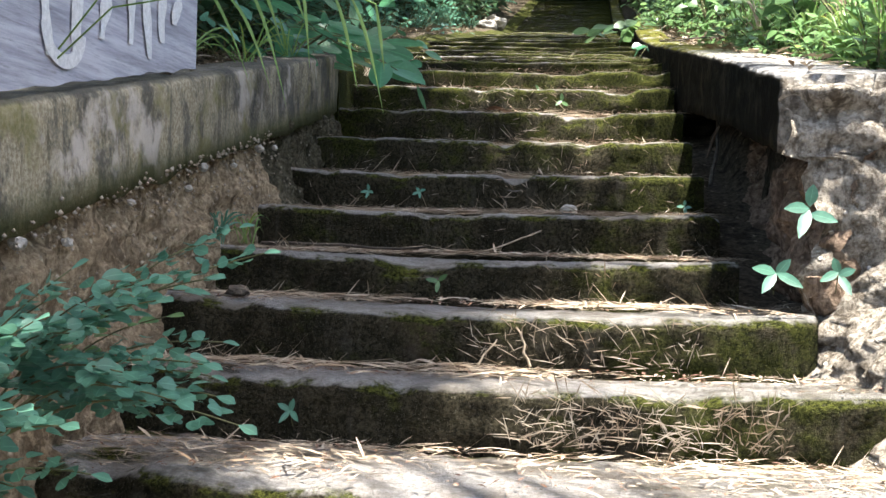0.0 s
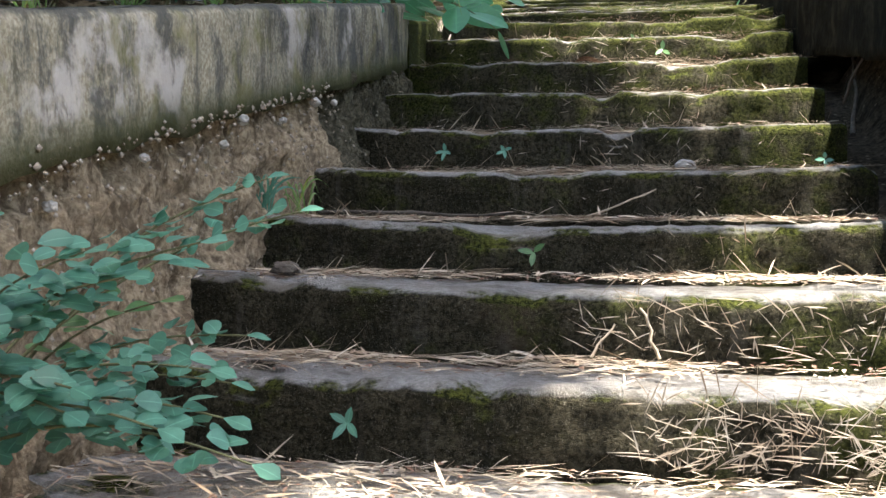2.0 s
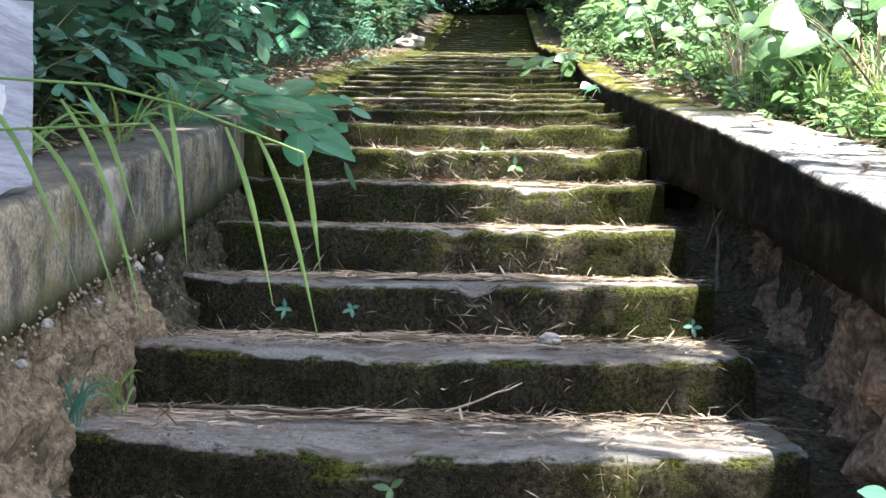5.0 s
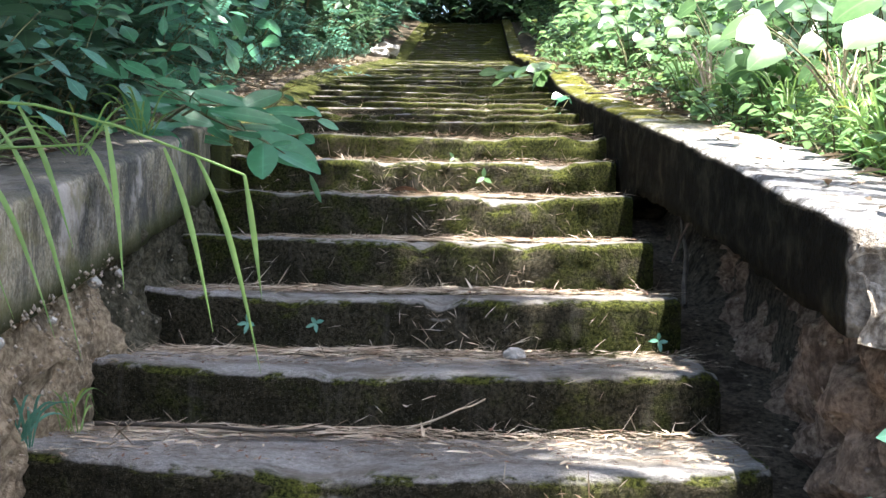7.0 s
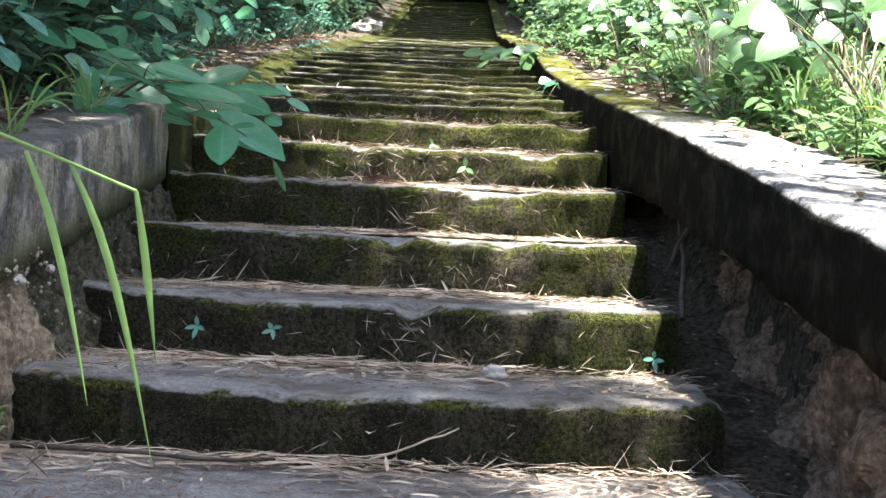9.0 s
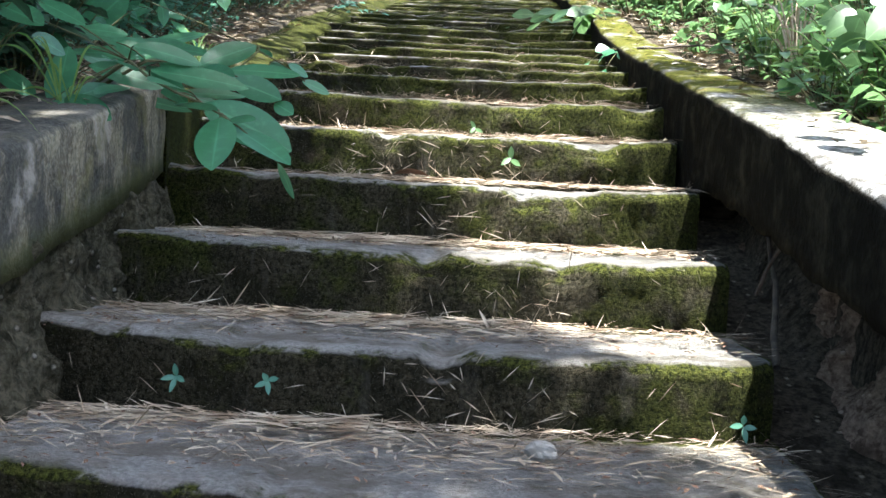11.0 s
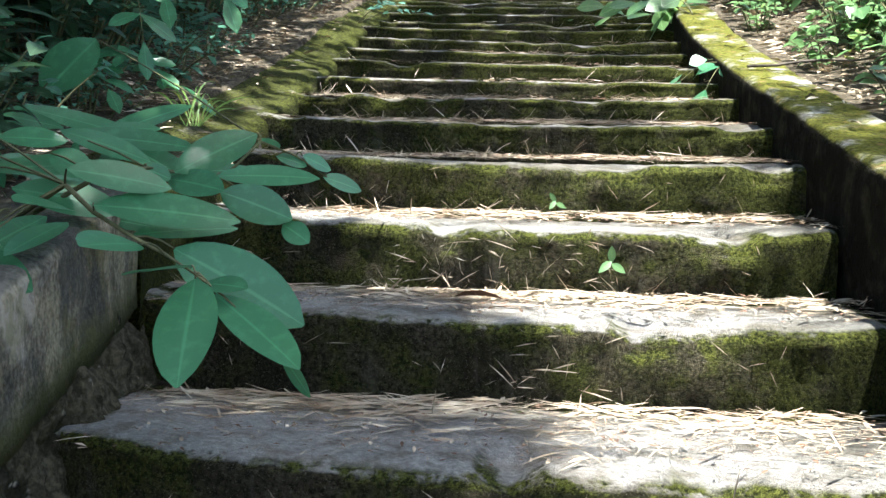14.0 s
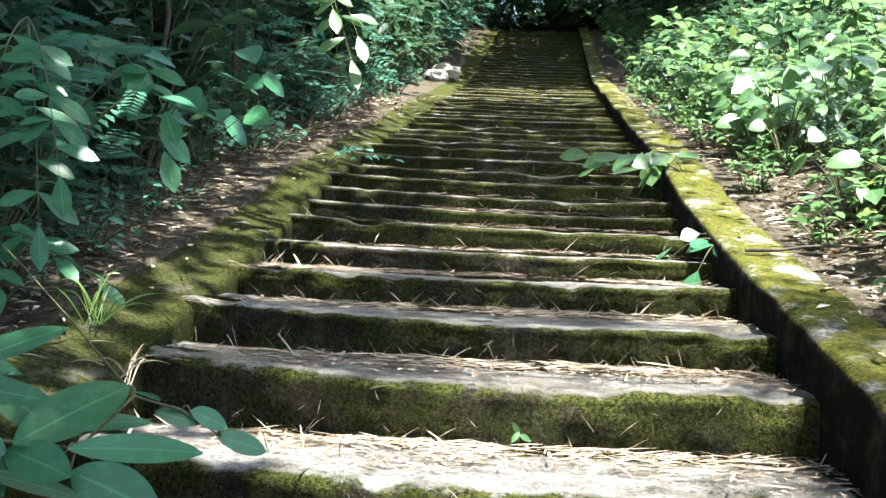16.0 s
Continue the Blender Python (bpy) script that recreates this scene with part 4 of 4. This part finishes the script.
for base, tips, ln, w, mat, label in (
        ((-1.75, 7.2, 3.35), [(-1.30, 6.5, 2.75), (-1.45, 6.7, 2.60), (-1.60, 6.6, 2.85)], 0.15, 0.06, BROAD, "leafy branch hanging in front of the dark forest"),
        ((-1.9, 7.0, 2.45), [(-1.42, 6.75, 2.50), (-1.55, 6.6, 2.42), (-1.36, 6.95, 2.42)], 0.14, 0.055, BROAD, "light green low branch beside the kerb"),
        ((-1.25, 9.2, 4.3), [(-0.72, 8.3, 3.50), (-0.84, 8.3, 3.62), (-0.78, 8.5, 3.42)], 0.16, 0.06, BRIGHT, "hanging branch with long light green leaves"),
        ((-2.0, 8.6, 3.5), [(-1.5, 8.0, 3.1), (-1.6, 8.3, 2.95), (-1.9, 7.9, 3.2)], 0.2, 0.1, BROAD, "large-leaved branch in the forest edge"),
        ((-1.9, 5.8, 2.6), [(-1.40, 5.2, 2.52), (-1.55, 5.0, 2.45), (-1.7, 5.1, 2.7)], 0.17, 0.085, BROAD, "broad-leaved branch above the wall"),
        ((-1.9, 4.6, 2.3), [(-1.25, 4.1, 2.12), (-1.45, 3.9, 2.2), (-1.35, 4.5, 2.3)], 0.15, 0.06, BLUE, "feathered blue-green branch above the wall"),
        ((-1.9, 3.6, 2.1), [(-1.25, 3.2, 1.95), (-1.4, 3.0, 2.1), (-1.35, 3.5, 2.1), (-1.2, 3.7, 1.95)], 0.12, 0.05, BLUE, "blue-green branch drooping behind the wall")):
    sprig("hanging_branch", base, tips, ln, w, mat, label, 5, 0.10)
stick((-1.95, 8.9, 2.75), (-1.72, 8.8, 3.35), 0.012, "dark leaning sapling stem in the undergrowth", BARK)
stick((-2.2, 9.9, 2.9), (-2.1, 9.8, 4.3), 0.02, "dark sapling trunk in the undergrowth", BARK)
stick((1.0, 8.02, 2.60), (1.75, 8.1, 2.66), 0.008, "dark dead stick lying across the mossy wall", BARK)

# painted board on the wall
def build_board():
    y0, y1, h, t = 0.55, 2.84, 0.46, 0.035
    V, F = [], []
    rows, cols = 8, 60
    for side in (0, 1):
        for j in range(rows + 1):
            for i in range(cols + 1):
                y = y0 + (y1 - y0) * i / cols
                z = wall_top(y) + 0.0 + h * j / rows + (0.012 if j == 0 else 0) * noise.noise(Vector((y * 9, 0, 0)))
                V.append((-0.985 - 0.006 * (y - 1.5) - t * side + rough_at(y, z, side, 8, 0.003), y, z))
    w = cols + 1
    n = w * (rows + 1)
    for j in range(rows):
        for i in range(cols):
            a = j * w + i
            F += [(a, a + 1, a + w + 1, a + w), (n + a + w, n + a + w + 1, n + a + 1, n + a)]
    for i in range(cols):
        F += [(i + 1, i, n + i, n + i + 1), (rows * w + i, rows * w + i + 1, n + rows * w + i + 1, n + rows * w + i)]
    for j in range(rows):
        F += [(j * w, (j + 1) * w, n + (j + 1) * w, n + j * w), ((j + 1) * w + cols, j * w + cols, n + j * w + cols, n + (j + 1) * w + cols)]
    ob = tagged(mesh("timber_board", V, F, BOARD, smooth=False), "grey weathered timber board with white painted strokes on the wall", "board")
    for y, z0, z1, wd in ((1.66, 0.08, 0.44, 0.05), (1.86, 0.07, 0.40, 0.05), (2.02, 0.12, 0.36, 0.05), (2.20, 0.10, 0.44, 0.045), (2.36, 0.05, 0.40, 0.05), (2.50, 0.10, 0.30, 0.05), (2.62, 0.16, 0.26, 0.06), (1.30, 0.08, 0.4, 0.05), (1.05, 0.08, 0.4, 0.05)):
        PV, PF = [], []
        k = 14
        for i in range(k + 1):
            f = i / k
            yy = y + 0.025 * math.sin(f * 3 + y * 9)
            z = wall_top(yy) + z0 + (z1 - z0) * f
            ww = wd * (0.35 + 0.3 * noise.noise(Vector((y * 8, f * 4, 0))) + 0.3 * math.sin(math.pi * f))
            x = -0.979 - 0.006 * (yy - 1.5)
            PV += [(x, yy - ww, z), (x, yy + ww, z)]
        PF = [(2 * i, 2 * i + 1, 2 * i + 3, 2 * i + 2) for i in range(k)]
        mesh("painted_stroke", PV, PF, PAINT, ob, "chipped white paint stroke")
    U = []
    PF = []
    for i in range(15):
        a = math.pi + math.pi * i / 14
        for r in (0.085, 0.135):
            yy = 1.76 + math.cos(a) * r
            U.append((-0.977 - 0.006 * (yy - 1.5), yy, wall_top(1.76) + 0.15 + math.sin(a) * r * 0.8))
    PF = [(2 * i, 2 * i + 1, 2 * i + 3, 2 * i + 2) for i in range(14)]
    mesh("painted_stroke", U, PF, PAINT, ob, "chipped white curved paint stroke")


build_board()


# stones
def stone(x, y, z, r, label, material=STONEM, flat=0.6):
    bm = bmesh.new()
    bmesh.ops.create_icosphere(bm, subdivisions=3, radius=r)
    for v in bm.verts:
        d = 1 + 0.35 * noise.noise(v.co * (1.6 / r) + Vector((x * 9, y * 5, 0))) + 0.1 * noise.noise(v.co * (5 / r))
        v.co = Vector((v.co.x * d * 1.2, v.co.y * d, v.co.z * d * flat))
    me = bpy.data.meshes.new("stone")
    bm.to_mesh(me)
    bm.free()
    me.materials.append(material)
    ob = new("stone", me)
    ob.location = (x, y, z)
    ob.rotation_euler = (0, 0, x * 7)
    return tagged(ob, label, "stone")


stone(0.365, 3.93, 1.155, 0.032, "small pale stone on a tread", flat=0.8)
stone(-0.76, 2.66, 0.825, 0.035, "small dark stone lying in the straw", BARK)
stone(-1.50, 21.6, wall_top(21.6) + 0.05, 0.26, "pale sunlit boulder beside the kerb")
stone(-1.62, 21.1, wall_top(21.1) + 0.0, 0.2, "pale sunlit rock beside the kerb")
stone(-2.0, 9.4, land(-2.0, 9.4) + 0.02, 0.08, "dark grey rock among the leaves", BARK)
for y, z, r in ((1.475, 1.0, 0.02), (2.90, 1.27, 0.018), (3.68, 1.395, 0.02), (2.74, 1.185, 0.014), (3.3, 1.30, 0.012), (3.95, 1.42, 0.013), (1.75, 1.0, 0.014), (2.2, 1.12, 0.012)):
    stone(lerp_table(y, LFACE) + 0.0, y, z, r, "pale pebble set in the earth bank", flat=0.9)


for i in range(16):
    y = 2.66 + 0.055 * i + rng.uniform(-0.03, 0.03)
    z = 0.90 + 0.4 * ((i * 7) % 16) / 16
    stone(1.24 + 0.10 * (z - 0.9) + rng.uniform(-0.03, 0.05) + 0.05 * (i / 16), y, z, rng.uniform(0.07, 0.12), "rough brown stone set in the eroded bank", REDEARTH, rng.uniform(0.9, 1.5))


def pebbles():
    V, F = [], []
    for i in range(640):
        y = rng.uniform(0.6, 3.9)
        f = rng.random() ** 0.7 if i < 420 else rng.gauss(0.97, 0.03)
        z = stair_z(y) + 0.03 + (wall_low(y) - stair_z(y)) * f
        x = lerp_table(y, LFACE) + 0.065 - 0.07 * f + rng.uniform(-0.01, 0.016)
        r = rng.uniform(0.002, 0.008) if i < 420 else rng.uniform(0.003, 0.010)
        o = len(V)
        for dx, dy, dz in ((1, 0, 0), (-1, 0, 0), (0, 1, 0), (0, -1, 0), (0, 0, 1), (0, 0, -1)):
            V.append((x + dx * r, y + dy * r * rng.uniform(0.7, 1.6), z + dz * r * rng.uniform(0.7, 1.2)))
        F.extend((o + a, o + b, o + c) for a, b, c in ((0, 2, 4), (2, 1, 4), (1, 3, 4), (3, 0, 4), (2, 0, 5), (1, 2, 5), (3, 1, 5), (0, 3, 5)))
    tagged(mesh("gravel", V, F, GRITM), "small pebbles stuck in the eroded earth", "gravel", kind="stuff")


pebbles()


# sticks and dead leaves
stick((0.03, 3.50, 0.965), (0.26, 3.50, 1.06), 0.004, "thin pale stick leaning on a step")
stick((-0.90, 3.42, 0.98), (-0.2, 3.40, 0.975), 0.008, "brown stick lying along a tread", BARK)
stick((0.28, 2.34, 0.64), (0.24, 2.35, 0.76), 0.005, "thin pale stick leaning on a step")
stick((0.12, 2.33, 0.64), (0.18, 2.34, 0.72), 0.004, "short pale stick leaning on a step")
stick((1.05, 4.5, 1.30), (1.16, 5.2, 1.72), 0.012, "dry root crossing the hollow below the wall", BARK)
stick((1.06, 4.9, 1.46), (1.18, 4.75, 1.75), 0.008, "thin dry root in the hollow below the wall", BARK)
for i in range(7):
    y = 1.5 + 0.18 * i
    stick((1.40 + 0.07 * i % 0.2, y, 0.9 + 0.09 * i), (1.62, y + 0.35, 1.45 + 0.02 * i), 0.007, "pale dry root on the stony bank", BARK if i % 2 else STRAWM)


def dead_leaf(x, y, z, size, label, turn=0.0, material=BROWNLEAF):
    V, F = [], []
    leaf(V, F, (x, y, z), (math.cos(turn), math.sin(turn), 0.15), (0, 0.2, 1), size, size * 0.5, 6, 0.25, 0.35)
    tagged(mesh("dead_leaf", V, F, material), label, "dead leaf")


dead_leaf(-0.2, 5.82, 1.80, 0.16, "curled brown dead leaf on a tread", 0.1)
dead_leaf(0.02, 3.535, 1.03, 0.07, "pale dry leaf leaning on a step", 1.4, STRAWM)


# straw and leaf litter
def litter():
    V, F = [], []
    for k, (y, z) in enumerate(NOSE[:-1]):
        if y > 16:
            break
        back = NOSE[k + 1][0]
        x0, x1 = lerp_table(y, LEFT), lerp_table(y, RIGHT)
        n = 2300 if y < 8 else 420
        for _ in range(n):
            x = x0 + (x1 - x0) * rng.random() ** (1.4 if k % 2 else 1.0)
            f = 1 - abs(rng.gauss(0, 0.34)) if rng.random() < 0.76 else rng.random()
            if f < 0.1 or f > 1:
                continue
            if noise.noise(Vector((x * 2.2, k * 4.1, 0))) < rng.uniform(-0.6, 0.4):
                continue
            py = y + 0.05 + (back - y - 0.06) * f
            a = rng.gauss(0, 0.75)
            up = rng.uniform(-0.04, 0.14) if rng.random() < 0.96 else rng.uniform(0.3, 1.2)
            L = rng.uniform(0.04, 0.125)
            leaf(V, F, (x, py, z + 0.010 - 0.012 * f + rng.uniform(0, 0.012)), (math.cos(a) * rng.choice((-1, 1)), math.sin(a) * 0.8, up), (0, rng.uniform(-0.5, 0.5), 1), L, rng.uniform(0.0016, 0.0042) if rng.random() < 0.87 else rng.uniform(0.006, 0.012), 3, rng.uniform(-0.1, 0.25), 0.3)
    for k, x0, x1, n in ((3, 0.25, 1.0, 420), (4, 0.1, 0.8, 150), (5, 0.3, 0.6, 16), (9, -0.1, 0.3, 22), (10, -0.5, 0.3, 70), (8, 0.0, 0.5, 26), (7, -0.1, 0.4, 24)):
        y, z = NOSE[k]
        below = NOSE[k - 1][1]
        for _ in range(n):
            x = rng.uniform(x0, x1)
            a = rng.uniform(0, 3.14)
            leaf(V, F, (x, y - rng.uniform(0.005, 0.04), below + 0.02 + (z - below) * 0.8 * rng.random() ** 1.5), (math.cos(a), -0.15, math.sin(a)), (0, -1, 0.2), rng.uniform(0.015, 0.07) if rng.random() < 0.85 else 0.11, rng.uniform(0.0015, 0.0042), 2, 0.1, 0.2)
    for k, x0, x1, n in ((4, -0.95, -0.2, 120), (5, -0.95, 0.1, 300), (6, -0.95, 0.0, 330), (7, -0.95, -0.1, 420), (8, -0.95, -0.1, 520), (7, -0.2, 0.4, 200), (9, -0.8, 0.2, 160), (9, 0.2, 0.95, 120), (10, -0.5, 0.9, 160), (3, -0.9, 0.2, 160), (8, 0.2, 0.9, 120), (11, -1.0, 0.8, 160)):
        back, z = NOSE[k + 1][0], NOSE[k][1]
        for _ in range(n):
            x, a = rng.uniform(x0, x1), rng.gauss(0, 0.5)
            py = back - 0.02 - abs(rng.gauss(0, 0.10 if k in (7, 8) else 0.07))
            leaf(V, F, (x, py, z + 0.0 + rng.uniform(0, 0.016)), (math.cos(a) * rng.choice((-1, 1)), math.sin(a) * 0.7, rng.uniform(-0.08, 0.12)), (0, rng.uniform(-0.6, 0.3), 1),
                 rng.uniform(0.05, 0.19), rng.uniform(0.0022, 0.006) if rng.random() < 0.75 else rng.uniform(0.007, 0.014), 3, rng.uniform(-0.1, 0.2), 0.3)
    for k in range(6, 16):
        y, z = NOSE[k]
        for _ in range(16):
            x = rng.uniform(-1.0, 0.9)
            leaf(V, F, (x, y - 0.008, z - rng.uniform(0.02, 0.15)), (rng.uniform(-1, 1), -0.1, rng.uniform(-1, 0.5)), (0, -1, 0.2), rng.uniform(0.03, 0.08), 0.0022, 2, 0.1, 0.2)
    G, H = [], []
    for k, (y, z) in enumerate(NOSE[:16]):
        x0, x1 = lerp_table(y, LEFT), lerp_table(y, RIGHT)
        for _ in range(560 if y < 7 else 160):
            x, py, a = rng.uniform(x0, x1), rng.uniform(y + 0.05, NOSE[k + 1][0] - 0.02), rng.uniform(0, 6.28)
            V2, F2 = (V, F) if rng.random() < 0.45 else (G, H)
            leaf(V2, F2, (x, py, z + 0.012), (math.cos(a), math.sin(a), rng.uniform(-0.1, 0.4)), (rng.uniform(-0.4, 0.4), rng.uniform(-0.4, 0.4), 1), rng.uniform(0.008, 0.035), rng.uniform(0.004, 0.012), 2, 0.1, 0.3)
    tagged(mesh("crumbs", G, H, BROWNLEAF), "brown crumbs of bark and leaf on the treads", "litter", kind="stuff")
    tagged(mesh("straw_litter", V, F, STRAWM), "dry straw and bamboo leaves scattered on the treads", "litter", kind="stuff")
    V, F = [], []
    for _ in range(30000):
        side = rng.choice((-1, 1))
        y = 2.6 + 14 * rng.random() ** 1.3
        x = lerp_table(y, RFACE) + 0.1 + rng.random() ** 1.3 * 2.2 if side > 0 else lerp_table(y, LFACE) - 0.05 - rng.random() ** 1.3 * 2.2
        inner = x < lerp_table(y, RFACE) + 0.42 and x > lerp_table(y, LFACE) - 0.34
        if inner and rng.random() < 0.93:
            continue
        z = (wall_top(y) - (0.0 if side > 0 else 0.05)) if inner else land(x, y)
        a = rng.uniform(0, 6.28)
        leaf(V, F, (x, y, z + rng.uniform(0.004, 0.03)), (math.cos(a), math.sin(a), rng.uniform(-0.05, 0.35)), (rng.uniform(-0.5, 0.5), rng.uniform(-0.5, 0.5), 1), rng.uniform(0.04, 0.12), rng.uniform(0.005, 0.03), 2, 0.15, 0.3)
    tagged(mesh("dead_leaf_litter", V, F, STRAWM), "pale dead leaves and twigs strewn beside the stairs", "litter", kind="stuff")


litter()

for key, (vs, fs, mat) in HEAP.items():
    ob = big_mesh("undergrowth", np.concatenate(vs), np.concatenate(fs), mat)
    tagged(ob, "dense forest undergrowth on the slope, " + key, "undergrowth", kind="stuff")
